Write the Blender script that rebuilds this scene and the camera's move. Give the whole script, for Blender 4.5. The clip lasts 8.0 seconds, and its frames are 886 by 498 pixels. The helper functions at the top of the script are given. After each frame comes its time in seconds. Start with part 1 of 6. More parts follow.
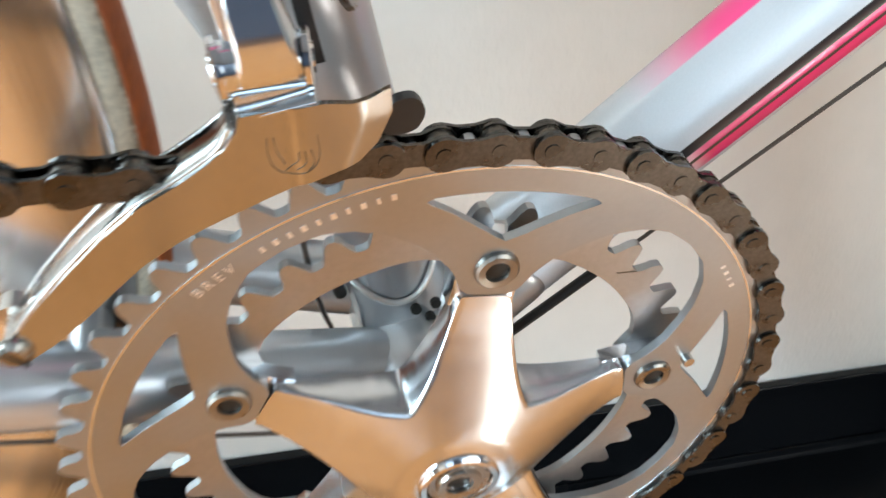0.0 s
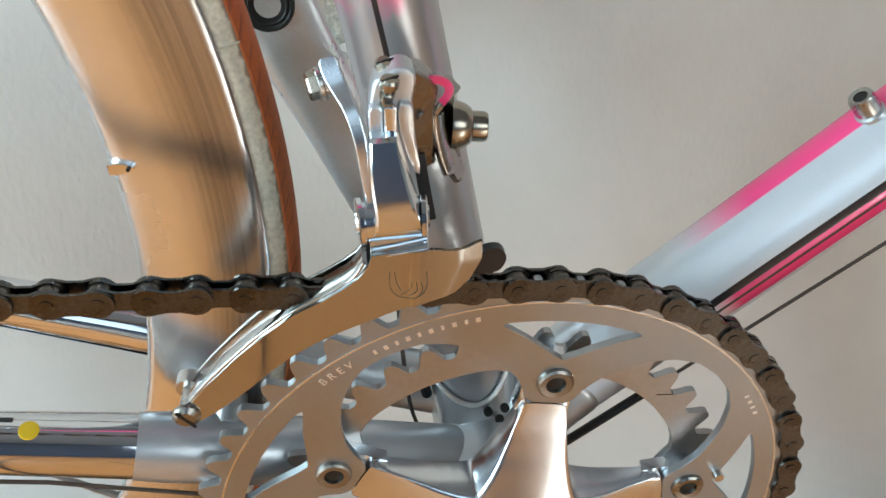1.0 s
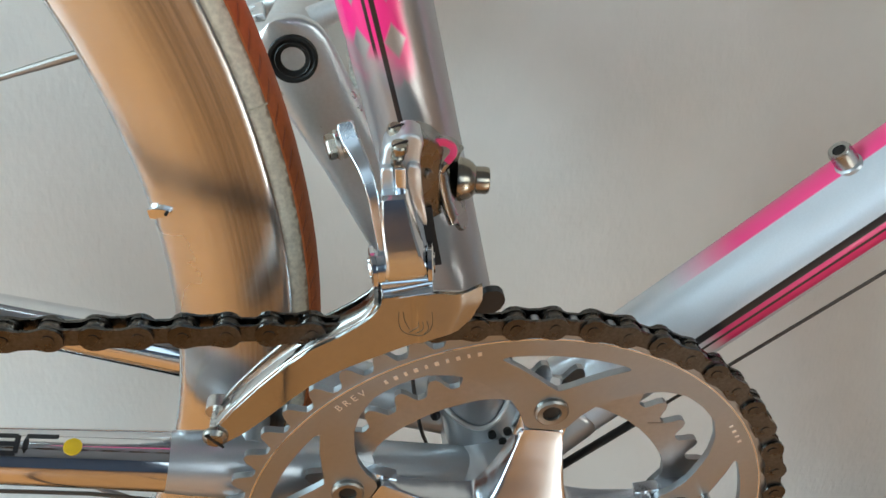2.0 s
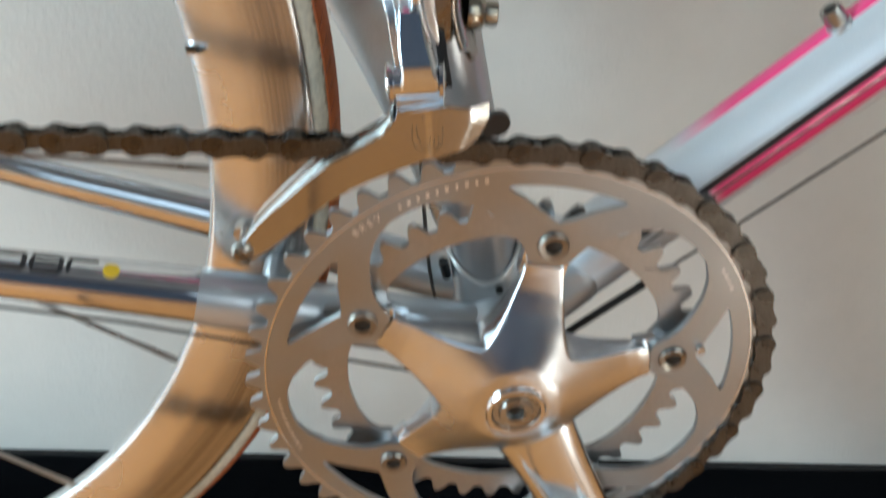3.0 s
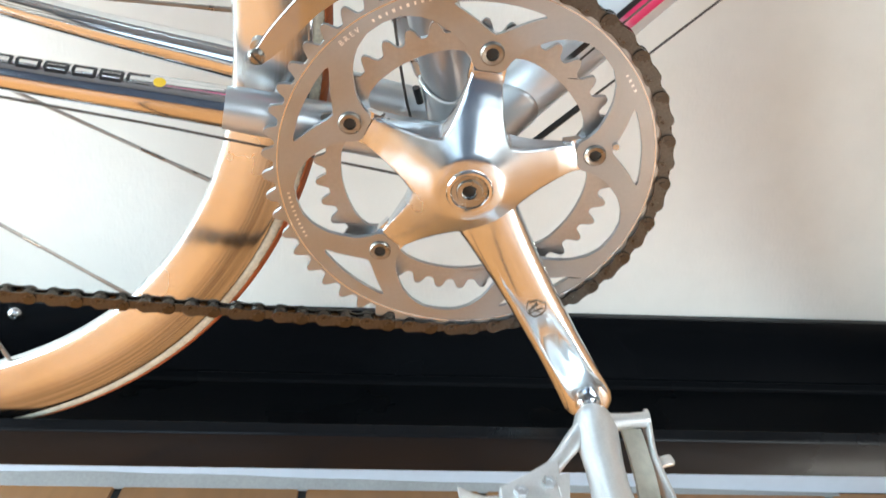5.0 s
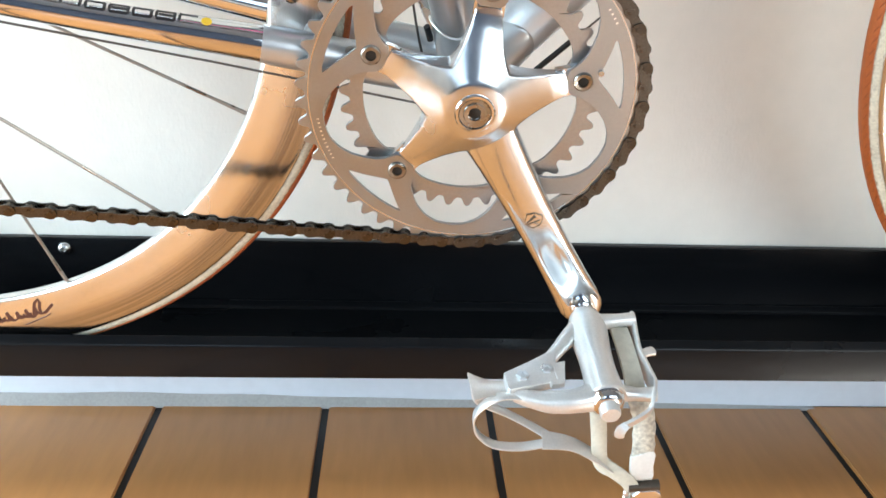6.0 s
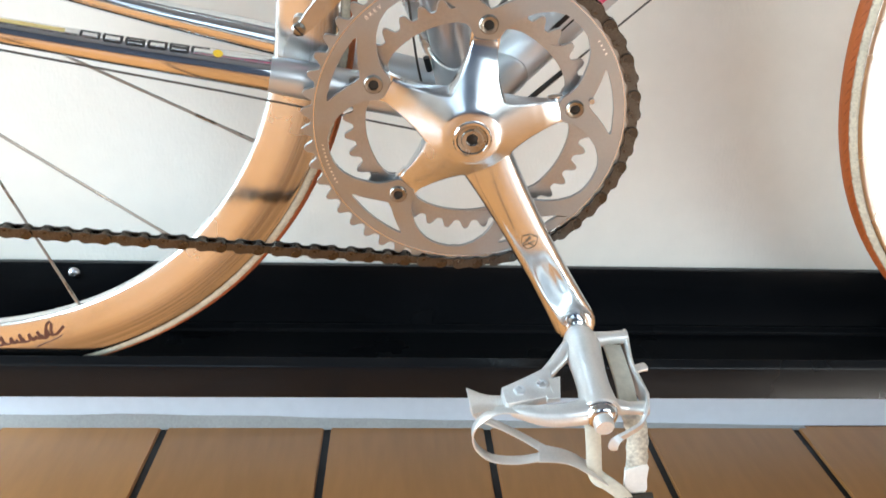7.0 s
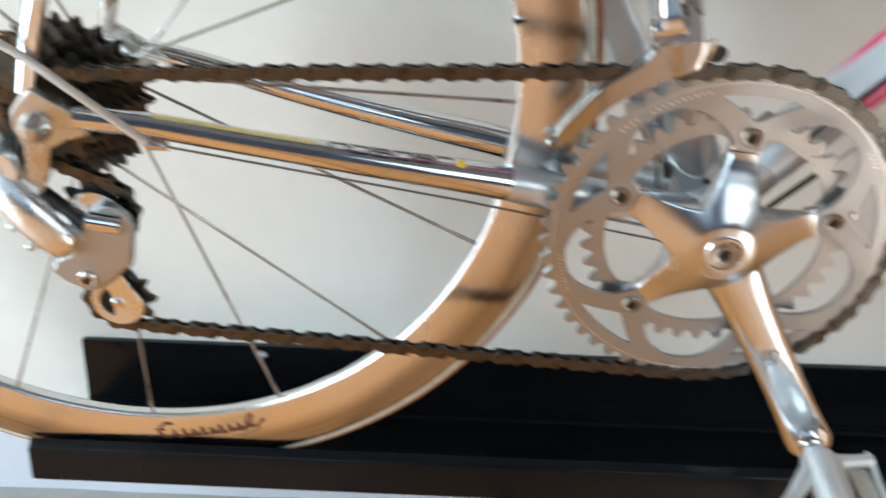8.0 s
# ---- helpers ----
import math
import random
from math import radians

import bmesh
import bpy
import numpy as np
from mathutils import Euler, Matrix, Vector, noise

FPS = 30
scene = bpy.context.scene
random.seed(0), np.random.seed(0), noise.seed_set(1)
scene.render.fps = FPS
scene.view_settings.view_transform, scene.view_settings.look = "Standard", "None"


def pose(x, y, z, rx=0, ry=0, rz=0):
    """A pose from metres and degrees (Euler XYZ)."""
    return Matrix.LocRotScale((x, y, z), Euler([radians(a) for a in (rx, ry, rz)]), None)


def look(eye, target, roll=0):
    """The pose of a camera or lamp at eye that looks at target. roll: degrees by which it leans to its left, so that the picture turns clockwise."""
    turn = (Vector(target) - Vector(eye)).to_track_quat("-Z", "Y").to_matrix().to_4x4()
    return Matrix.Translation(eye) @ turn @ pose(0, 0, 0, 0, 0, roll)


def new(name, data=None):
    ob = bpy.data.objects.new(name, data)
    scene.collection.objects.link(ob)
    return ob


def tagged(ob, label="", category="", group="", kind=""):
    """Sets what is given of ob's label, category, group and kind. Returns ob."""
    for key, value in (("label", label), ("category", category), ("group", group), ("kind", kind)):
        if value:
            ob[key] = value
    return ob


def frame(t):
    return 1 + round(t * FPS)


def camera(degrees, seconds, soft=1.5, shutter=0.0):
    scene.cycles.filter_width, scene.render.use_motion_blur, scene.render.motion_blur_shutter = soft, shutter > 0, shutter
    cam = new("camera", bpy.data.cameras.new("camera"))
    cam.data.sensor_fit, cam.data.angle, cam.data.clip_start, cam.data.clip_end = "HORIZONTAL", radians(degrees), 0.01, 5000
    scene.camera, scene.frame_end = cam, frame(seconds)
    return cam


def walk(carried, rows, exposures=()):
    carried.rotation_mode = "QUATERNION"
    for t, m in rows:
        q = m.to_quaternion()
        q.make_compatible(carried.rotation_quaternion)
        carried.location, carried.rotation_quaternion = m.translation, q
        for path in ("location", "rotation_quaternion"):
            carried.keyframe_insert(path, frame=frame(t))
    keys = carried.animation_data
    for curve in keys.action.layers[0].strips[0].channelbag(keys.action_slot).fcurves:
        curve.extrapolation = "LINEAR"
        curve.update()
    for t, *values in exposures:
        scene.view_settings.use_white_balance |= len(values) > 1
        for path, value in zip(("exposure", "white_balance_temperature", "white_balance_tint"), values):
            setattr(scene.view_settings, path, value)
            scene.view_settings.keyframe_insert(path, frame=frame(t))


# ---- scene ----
cam = camera(56.1, 8.0, shutter=0.5)
PATH = [
    (0, (-0.0552, -0.2298, 0.5029), (0.3013, 1.0242, -0.2390), 2.78),
    (0.1, (-0.0576, -0.2428, 0.5043), (0.2811, 1.0278, -0.2175), 3.10),
    (0.2, (-0.0591, -0.2471, 0.5034), (0.2664, 1.0348, -0.2042), 3.35),
    (0.3, (-0.0631, -0.2540, 0.5091), (0.2488, 1.0405, -0.1815), 3.60),
    (0.4, (-0.0660, -0.2583, 0.5173), (0.2331, 1.0565, -0.1399), 3.70),
    (0.5, (-0.0668, -0.2612, 0.5226), (0.2120, 1.0792, -0.0902), 3.70),
    (0.8, (-0.0674, -0.2722, 0.5269), (0.1664, 1.0977, -0.0377), 3.95),
    (1, (-0.0677, -0.2792, 0.5308), (0.1589, 1.0916, -0.0345), 4.05),
    (2.3, (-0.0660, -0.3032, 0.5518), (0.1139, 1.0835, 0.0088), 4.05),
    (2.5, (-0.0660, -0.3094, 0.5504), (0.1063, 1.0861, 0.0278), 4.05),
    (2.7, (-0.0630, -0.3228, 0.5377), (0.0777, 1.0748, 0.0115), 4.25),
    (3, (-0.0626, -0.3412, 0.5029), (0.0823, 1.0476, -0.0451), 4.63),
    (3.5, (-0.0469, -0.3880, 0.4725), (0.0763, 0.9974, -0.0892), 5.15),
    (4, (-0.0416, -0.4136, 0.4635), (0.0871, 0.9675, -0.1075), 4.54),
    (4.2, (-0.0349, -0.4206, 0.4639), (0.0773, 0.9673, -0.0937), 4.21),
    (5.3, (-0.0379, -0.4960, 0.4492), (0.0470, 0.8899, -0.1185), 2.83),
    (5.5, (-0.0386, -0.5183, 0.4446), (0.0437, 0.8626, -0.1355), 2.62),
    (6, (-0.0450, -0.5442, 0.4467), (0.0400, 0.8299, -0.1489), 2.28),
    (6.5, (-0.0448, -0.5690, 0.4428), (0.0412, 0.8139, -0.1316), 2.20),
    (7, (-0.0473, -0.5683, 0.4483), (0.0412, 0.8277, -0.0934), 2.08),
    (7.3, (-0.0584, -0.5558, 0.4540), (0.0417, 0.8476, -0.0660), 2.25),
    (7.5, (-0.0752, -0.5435, 0.4600), (-0.0059, 0.8640, -0.0538), 2.23),
    (8, (-0.1485, -0.5305, 0.4857), (-0.1995, 0.8859, -0.0055), 1.24),
]
# seconds, exposure, white balance and tint: the camera darkens while it looks at the pale wall
LIGHT = [(0.0, 1.4), (0.5, 1.2), (1.0, 0.95), (2.5, 0.72), (3.0, 0.78), (4.0, 1.4), (5.5, 1.62), (6.5, 1.5), (7.5, 1.3), (8.0, 0.95)]
walk(cam, [(t, look(eye, target, roll)) for t, eye, target, roll in PATH], [(t, e, 6050.0 if 0.4 < t < 5 else 6200.0, 0.0 if 0.4 < t < 5 else 3.5) for t, e in LIGHT])

# ---- world, sun, window light ----
world = bpy.data.worlds.new("sky")
scene.world = world
world.use_nodes = True
wn = world.node_tree.nodes
sky = wn.new("ShaderNodeTexSky")
sky.sky_type = "NISHITA"
sky.sun_disc = False
sky.sun_elevation = radians(29.1)
sky.sun_rotation = radians(141.3)
world.node_tree.links.new(sky.outputs[0], wn["Background"].inputs[0])
wn["Background"].inputs[1].default_value = 0.08

sun_data = bpy.data.lights.new("sun", "SUN")
sun_data.energy = 3.0
sun_data.angle = radians(0.9)
sun_data.color = (1.0, 0.95, 0.88)
sun = new("sun", sun_data)
sun.matrix_world = look((4.0, -5.0, 3.57), (0.0, 0.0, 0.0))

ROOM_X0, ROOM_X1, ROOM_Y0, ROOM_Y1, ROOM_Z = -1.7, 4.5, -3.3, 0.140, 2.6
WINDOWS = ((-1.6, -0.58), (0.60, 4.2))
# unseen west opening, added low to brighten the lower left of the wallpaper
WEST_Y0, WEST_Y1, WEST_Z0, WEST_Z1 = -1.5, -0.20, 0.12, 1.15
WIN_Z0, WIN_Z1 = 0.85, 2.405

# lamps added for the sky's light in each unseen opening: middle, inward direction, width, height, watts, colour
PANES = [(Vector(((x0 + x1) / 2, ROOM_Y0 - 0.12, (WIN_Z0 + WIN_Z1) / 2)), Vector((0, 1, 0)), x1 - x0, WIN_Z1 - WIN_Z0, watts, (0.80, 0.91, 1.0)) for (x0, x1), watts in zip(WINDOWS, (2.5, 13.0))]
PANES.append((Vector((ROOM_X0 - 0.12, (WEST_Y0 + WEST_Y1) / 2, (WEST_Z0 + WEST_Z1) / 2)), Vector((1, 0, 0)), WEST_Y1 - WEST_Y0, WEST_Z1 - WEST_Z0, 29.0, (0.70, 0.87, 1.0)))
for centre, inward, wide, tall, watts, tint in PANES:
    win_data = bpy.data.lights.new("window_light", "AREA")
    win_data.shape = "RECTANGLE"
    win_data.size = wide
    win_data.size_y = tall
    win_data.energy = watts
    win_data.color = tint
    win = new("window_light", win_data)
    win.matrix_world = look(centre, centre + inward)


# ---- materials ----
def material(name, base, rough=0.5, metal=0.0, coat=0.0, var=0.12, scale=30.0, fine=400.0, bump=0.0, rough_var=0.1, stretch=(1, 1, 1), spec=0.5):
    """A surface with two scales of variation in colour, gloss and relief."""
    m = bpy.data.materials.new(name)
    m.use_nodes = True
    nt = m.node_tree
    b = nt.nodes["Principled BSDF"]
    b.inputs["Metallic"].default_value = metal
    b.inputs["Coat Weight"].default_value = coat
    b.inputs["Specular IOR Level"].default_value = spec
    b.inputs["Coat Roughness"].default_value = 0.08
    tc = nt.nodes.new("ShaderNodeTexCoord")
    mp = nt.nodes.new("ShaderNodeMapping")
    mp.inputs["Scale"].default_value = stretch
    nt.links.new(tc.outputs["Object"], mp.inputs["Vector"])
    n1 = nt.nodes.new("ShaderNodeTexNoise")
    n1.inputs["Scale"].default_value = scale
    n1.inputs["Detail"].default_value = 5
    n2 = nt.nodes.new("ShaderNodeTexNoise")
    n2.inputs["Scale"].default_value = fine
    n2.inputs["Detail"].default_value = 3
    for n in (n1, n2):
        nt.links.new(mp.outputs[0], n.inputs["Vector"])
    mix = nt.nodes.new("ShaderNodeMath")
    mix.operation = "MULTIPLY_ADD"
    nt.links.new(n2.outputs["Fac"], mix.inputs[0])
    mix.inputs[1].default_value = 0.5
    half = nt.nodes.new("ShaderNodeMath")
    half.operation = "MULTIPLY"
    half.inputs[1].default_value = 0.5
    nt.links.new(n1.outputs["Fac"], half.inputs[0])
    nt.links.new(half.outputs[0], mix.inputs[2])
    ramp = nt.nodes.new("ShaderNodeMapRange")
    ramp.inputs["From Min"].default_value = 0.3
    ramp.inputs["From Max"].default_value = 0.7
    ramp.inputs["To Min"].default_value = 1 - var
    ramp.inputs["To Max"].default_value = 1 + var
    nt.links.new(mix.outputs[0], ramp.inputs["Value"])
    mul = nt.nodes.new("ShaderNodeVectorMath")
    mul.operation = "SCALE"
    mul.inputs[0].default_value = base
    nt.links.new(ramp.outputs[0], mul.inputs["Scale"])
    nt.links.new(mul.outputs[0], b.inputs["Base Color"])
    rr = nt.nodes.new("ShaderNodeMapRange")
    rr.inputs["From Min"].default_value = 0.3
    rr.inputs["From Max"].default_value = 0.7
    rr.inputs["To Min"].default_value = max(0.02, rough * (1 - rough_var * 2))
    rr.inputs["To Max"].default_value = min(1, rough * (1 + rough_var * 2))
    nt.links.new(n1.outputs["Fac"], rr.inputs["Value"])
    nt.links.new(rr.outputs[0], b.inputs["Roughness"])
    if bump:
        bp = nt.nodes.new("ShaderNodeBump")
        bp.inputs["Strength"].default_value = 1.0
        bp.inputs["Distance"].default_value = bump
        nt.links.new(mix.outputs[0], bp.inputs["Height"])
        nt.links.new(bp.outputs[0], b.inputs["Normal"])
    m["mul"] = mul.name
    return m


def node(nt, kind, **values):
    n = nt.nodes.new(kind)
    for k, v in values.items():
        n.inputs[k].default_value = v
    return n


def math_node(nt, op, a, b=0.0, c=0.0):
    n = nt.nodes.new("ShaderNodeMath")
    n.operation = op
    for i, v in enumerate((a, b, c)):
        if isinstance(v, (int, float)):
            n.inputs[i].default_value = v
        else:
            nt.links.new(v, n.inputs[i])
    return n.outputs[0]


def band(nt, value, lo, hi, soft):
    """1 between lo and hi, with soft borders."""
    up = nt.nodes.new("ShaderNodeMapRange")
    up.interpolation_type = "SMOOTHSTEP"
    up.inputs["From Min"].default_value = lo - soft
    up.inputs["From Max"].default_value = lo + soft
    nt.links.new(value, up.inputs["Value"])
    down = nt.nodes.new("ShaderNodeMapRange")
    down.interpolation_type = "SMOOTHSTEP"
    down.inputs["From Min"].default_value = hi - soft
    down.inputs["From Max"].default_value = hi + soft
    down.inputs["To Min"].default_value = 1
    down.inputs["To Max"].default_value = 0
    nt.links.new(value, down.inputs["Value"])
    return math_node(nt, "MULTIPLY", up.outputs[0], down.outputs[0])


def overpaint(m, mask, colour):
    """Lay a colour over the material's base where mask is 1, and take the metal away there."""
    nt = m.node_tree
    b = nt.nodes["Principled BSDF"]
    old = b.inputs["Base Color"].links[0].from_socket
    mx = nt.nodes.new("ShaderNodeMix")
    mx.data_type = "RGBA"
    nt.links.new(mask, mx.inputs["Factor"])
    nt.links.new(old, mx.inputs[6])
    mx.inputs[7].default_value = (*colour, 1)
    nt.links.new(mx.outputs[2], b.inputs["Base Color"])
    mm = nt.nodes.new("ShaderNodeMix")
    nt.links.new(mask, mm.inputs["Factor"])
    if b.inputs["Metallic"].links:
        nt.links.new(b.inputs["Metallic"].links[0].from_socket, mm.inputs[2])
    else:
        mm.inputs[2].default_value = b.inputs["Metallic"].default_value
    mm.inputs[3].default_value = 0.0
    nt.links.new(mm.outputs[0], b.inputs["Metallic"])


CRANK_METAL = material("buffed_aluminium", (0.73, 0.75, 0.78), 0.21, 1.0, var=0.05, scale=18, fine=260, bump=0.00002, rough_var=0.25)
POLISHED = material("polished_aluminium", (0.77, 0.80, 0.83), 0.11, 1.0, var=0.04, scale=18, fine=260, bump=0.00002, rough_var=0.25)
SATIN = material("satin_aluminium", (0.76, 0.78, 0.80), 0.3, 1.0, var=0.06, scale=40, fine=700, bump=0.00003, rough_var=0.2)
SOFT_SATIN = material("brushed_satin_aluminium", (0.66, 0.67, 0.68), 0.40, 1.0, var=0.06, scale=40, fine=700, bump=0.00003, rough_var=0.2)
# the small ring's shade behind the large one is put into this grey
SMALL_RING_METAL = material("dull_shaded_ring_aluminium", (0.42, 0.42, 0.42), 0.40, 1.0, var=0.08, scale=25, fine=500, rough_var=0.15)
RING_METAL = material("anodised_aluminium", (0.40, 0.41, 0.42), 0.42, 1.0, var=0.04, scale=25, fine=500, bump=0.00002, rough_var=0.15)
CHROME = material("chrome", (0.74, 0.74, 0.75), 0.07, 1.0, var=0.03, scale=14, fine=300, rough_var=0.3)
STEEL = material("worn_steel", (0.55, 0.53, 0.50), 0.28, 1.0, var=0.15, scale=60, fine=900, rough_var=0.2)
SPOKE_STEEL = material("dull_spoke_steel", (0.36, 0.33, 0.30), 0.34, 1.0, var=0.12, scale=60, fine=900, rough_var=0.2)
BRASSY = material("tarnished_bolt_steel", (0.38, 0.34, 0.28), 0.24, 1.0, var=0.12, scale=90, fine=700, rough_var=0.2)
CAGE_STEEL = material("polished_cage_steel", (0.47, 0.46, 0.44), 0.14, 1.0, var=0.06, scale=40, fine=500, rough_var=0.25)
BOLT_STEEL = material("grey_bolt_steel", (0.40, 0.39, 0.37), 0.26, 1.0, var=0.1, scale=90, fine=700, rough_var=0.2)
DARK_STEEL = material("dark_screw_steel", (0.30, 0.28, 0.25), 0.3, 1.0, var=0.12, scale=90, fine=700, rough_var=0.2)
CHAIN_STEEL = material("oily_chain_steel", (0.098, 0.091, 0.082), 0.27, 1.0, var=0.35, scale=120, fine=900, bump=0.00004, rough_var=0.3)
ROLLER_STEEL = material("dark_roller_steel", (0.13, 0.11, 0.09), 0.3, 0.9, var=0.3, scale=200, fine=900, rough_var=0.3)
SPROCKET_STEEL = material("dark_sprocket_steel", (0.10, 0.085, 0.07), 0.42, 0.9, var=0.35, scale=80, fine=600, rough_var=0.3)
CAST_METAL = material("cast_matt_aluminium", (0.76, 0.745, 0.73), 0.40, 0.65, var=0.09, scale=60, fine=700, bump=0.00004, rough_var=0.15)
SILVER = material("silver_paint", (0.56, 0.57, 0.58), 0.36, 0.75, coat=0.5, var=0.04, scale=12, fine=1500, rough_var=0.1)
DARK = material("black_plastic", (0.015, 0.015, 0.016), 0.4, 0.0, var=0.2)
# near-black for drawn holes and sockets: the shade inside is put into the colour
HOLE_BLACK = material("painted_hole_black", (0.02, 0.018, 0.016), 0.5, 0.4, var=0.2)
RACK_BLACK = material("black_powder_coat", (0.0055, 0.0058, 0.0068), 0.2, 0.0, var=0.25, scale=6, fine=900, bump=0.00002, rough_var=0.25, spec=0.24)
TRAY_BLACK = material("matt_black_coat", (0.0050, 0.0054, 0.0064), 0.32, 0.0, var=0.3, scale=9, fine=700, bump=0.00002, rough_var=0.2, spec=0.10)
CREAM = material("cream_sidewall", (0.50, 0.46, 0.35), 0.75, 0.0, var=0.38, scale=70, fine=650, bump=0.0004)
LEATHER = material("white_leather", (0.62, 0.585, 0.49), 0.6, 0.0, var=0.16, scale=60, fine=300, bump=0.0002)
WORN_LEATHER = material("scuffed_white_leather", (0.55, 0.53, 0.46), 0.65, 0.0, var=0.55, scale=170, fine=420, bump=0.0003)
WHITE_PATCH = material("white_strap_end", (0.78, 0.77, 0.74), 0.5, 0.0, var=0.08)
WHITE_PAINT = material("white_board_paint", (0.66, 0.69, 0.76), 0.45, 0.0, var=0.05, scale=5, fine=90, bump=0.0002)
GREY_STRIP = material("grey_strip", (0.36, 0.35, 0.34), 0.6, 0.0, var=0.15, scale=20)
BLACK_JOINT = material("black_joint", (0.012, 0.011, 0.010), 0.5, 0.0, var=0.25)
PINK = material("pink_paint", (1.0, 0.06, 0.25), 0.3, 0.0, coat=0.6, var=0.05)
PALE_YELLOW = material("pale_yellow_stripe", (0.78, 0.62, 0.26), 0.35, 0.3, var=0.06)
YELLOW = material("yellow_dot", (0.85, 0.55, 0.02), 0.4, 0.0, var=0.04)
INK = material("black_decal", (0.02, 0.018, 0.02), 0.35, 0.0, var=0.1)
RIM_INK = material("dark_rim_decal", (0.10, 0.035, 0.025), 0.4, 0.0, var=0.1)
ENGRAVED = material("bright_engraving", (0.9, 0.88, 0.85), 0.4, 1.0, var=0.05)
ETCHED = material("dark_etching", (0.11, 0.08, 0.055), 0.5, 0.6, var=0.1)
HOUSING = material("pale_cable_housing", (0.55, 0.50, 0.46), 0.4, 0.0, var=0.08)
CABLE = material("steel_cable", (0.13, 0.12, 0.11), 0.5, 0.9, var=0.15)
CEILING = material("ceiling_paint", (0.26, 0.27, 0.29), 0.8, 0.0, var=0.03)
ROOM_WALL = material("room_wall_paint", (0.42, 0.40, 0.37), 0.8, 0.0, var=0.04)

# tone of the unseen south wall, chosen as the dark reflection in polished parts
SOUTH_REFLECTION = material("blue_grey_reflection_tone", (0.11, 0.14, 0.21), 0.7, 0.0, var=0.05, scale=4)



def rim_metal(cx, cz):
    """Polished rim whose brake track carries rubbed streaks and a painted dark reflection round the wheel."""
    m = material("polished_rim", (0.78, 0.785, 0.785), 0.23, 1.0, var=0.05, scale=9, fine=150, bump=0.00002, rough_var=0.25)
    nt = m.node_tree
    b = nt.nodes["Principled BSDF"]
    tc = nt.nodes.new("ShaderNodeTexCoord")
    sp = nt.nodes.new("ShaderNodeSeparateXYZ")
    nt.links.new(tc.outputs["Object"], sp.inputs[0])
    dx = math_node(nt, "SUBTRACT", sp.outputs[0], cx)
    dz = math_node(nt, "SUBTRACT", sp.outputs[2], cz)
    r = math_node(nt, "SQRT", math_node(nt, "ADD", math_node(nt, "MULTIPLY", dx, dx), math_node(nt, "MULTIPLY", dz, dz)))
    cb = nt.nodes.new("ShaderNodeCombineXYZ")
    nt.links.new(math_node(nt, "MULTIPLY", r, 900.0), cb.inputs[0])
    nt.links.new(math_node(nt, "MULTIPLY", dx, 9.0), cb.inputs[1])
    nt.links.new(math_node(nt, "MULTIPLY", dz, 9.0), cb.inputs[2])
    streak = node(nt, "ShaderNodeTexNoise", Scale=1.0, Detail=3.0)
    nt.links.new(cb.outputs[0], streak.inputs["Vector"])
    lines = band(nt, streak.outputs["Fac"], 0.48, 5.0, 0.20)
    # even darkening paints a dark reflection on the track; lines add the rubbed streaks
    wear_reflection = math_node(nt, "MULTIPLY", band(nt, r, 0.2915, 0.3115, 0.0085), math_node(nt, "MULTIPLY_ADD", lines, 0.25, 0.52))
    mx = nt.nodes.new("ShaderNodeMix")
    mx.data_type = "RGBA"
    nt.links.new(wear_reflection, mx.inputs["Factor"])
    nt.links.new(b.inputs["Base Color"].links[0].from_socket, mx.inputs[6])
    mx.inputs[7].default_value = (0.17, 0.155, 0.14, 1)
    nt.links.new(mx.outputs[2], b.inputs["Base Color"])
    return m


def tyre_cream(cx, cz):
    """Cream sidewall, rubbed brown towards the tread and grey towards the rim."""
    m = material("cream_sidewall", (0.60, 0.56, 0.45), 0.75, 0.0, var=0.30, scale=70, fine=650, bump=0.0004)
    nt = m.node_tree
    tc = nt.nodes.new("ShaderNodeTexCoord")
    sp = nt.nodes.new("ShaderNodeSeparateXYZ")
    nt.links.new(tc.outputs["Object"], sp.inputs[0])
    dx = math_node(nt, "SUBTRACT", sp.outputs[0], cx)
    dz = math_node(nt, "SUBTRACT", sp.outputs[2], cz)
    r = math_node(nt, "SQRT", math_node(nt, "ADD", math_node(nt, "MULTIPLY", dx, dx), math_node(nt, "MULTIPLY", dz, dz)))
    blots = node(nt, "ShaderNodeTexNoise", Scale=260.0, Detail=4.0)
    nt.links.new(tc.outputs["Object"], blots.inputs["Vector"])
    ragged = math_node(nt, "MULTIPLY_ADD", math_node(nt, "SUBTRACT", blots.outputs["Fac"], 0.5), 0.0035, r)
    overpaint(m, math_node(nt, "MULTIPLY", band(nt, ragged, 0.3164, 0.340, 0.0005), 0.75), (0.20, 0.10, 0.045))
    overpaint(m, math_node(nt, "MULTIPLY", band(nt, ragged, 0.300, 0.3118, 0.0006), 0.4), (0.16, 0.14, 0.11))
    return m


# embossed wallpaper
WALLPAPER = material("embossed_wallpaper", (0.82, 0.772, 0.708), 0.62, 0.0, var=0.03, scale=3, fine=60)
nt = WALLPAPER.node_tree
tc = nt.nodes.new("ShaderNodeTexCoord")
# small knots drawn out upwards, with faint threads across them
heights = []
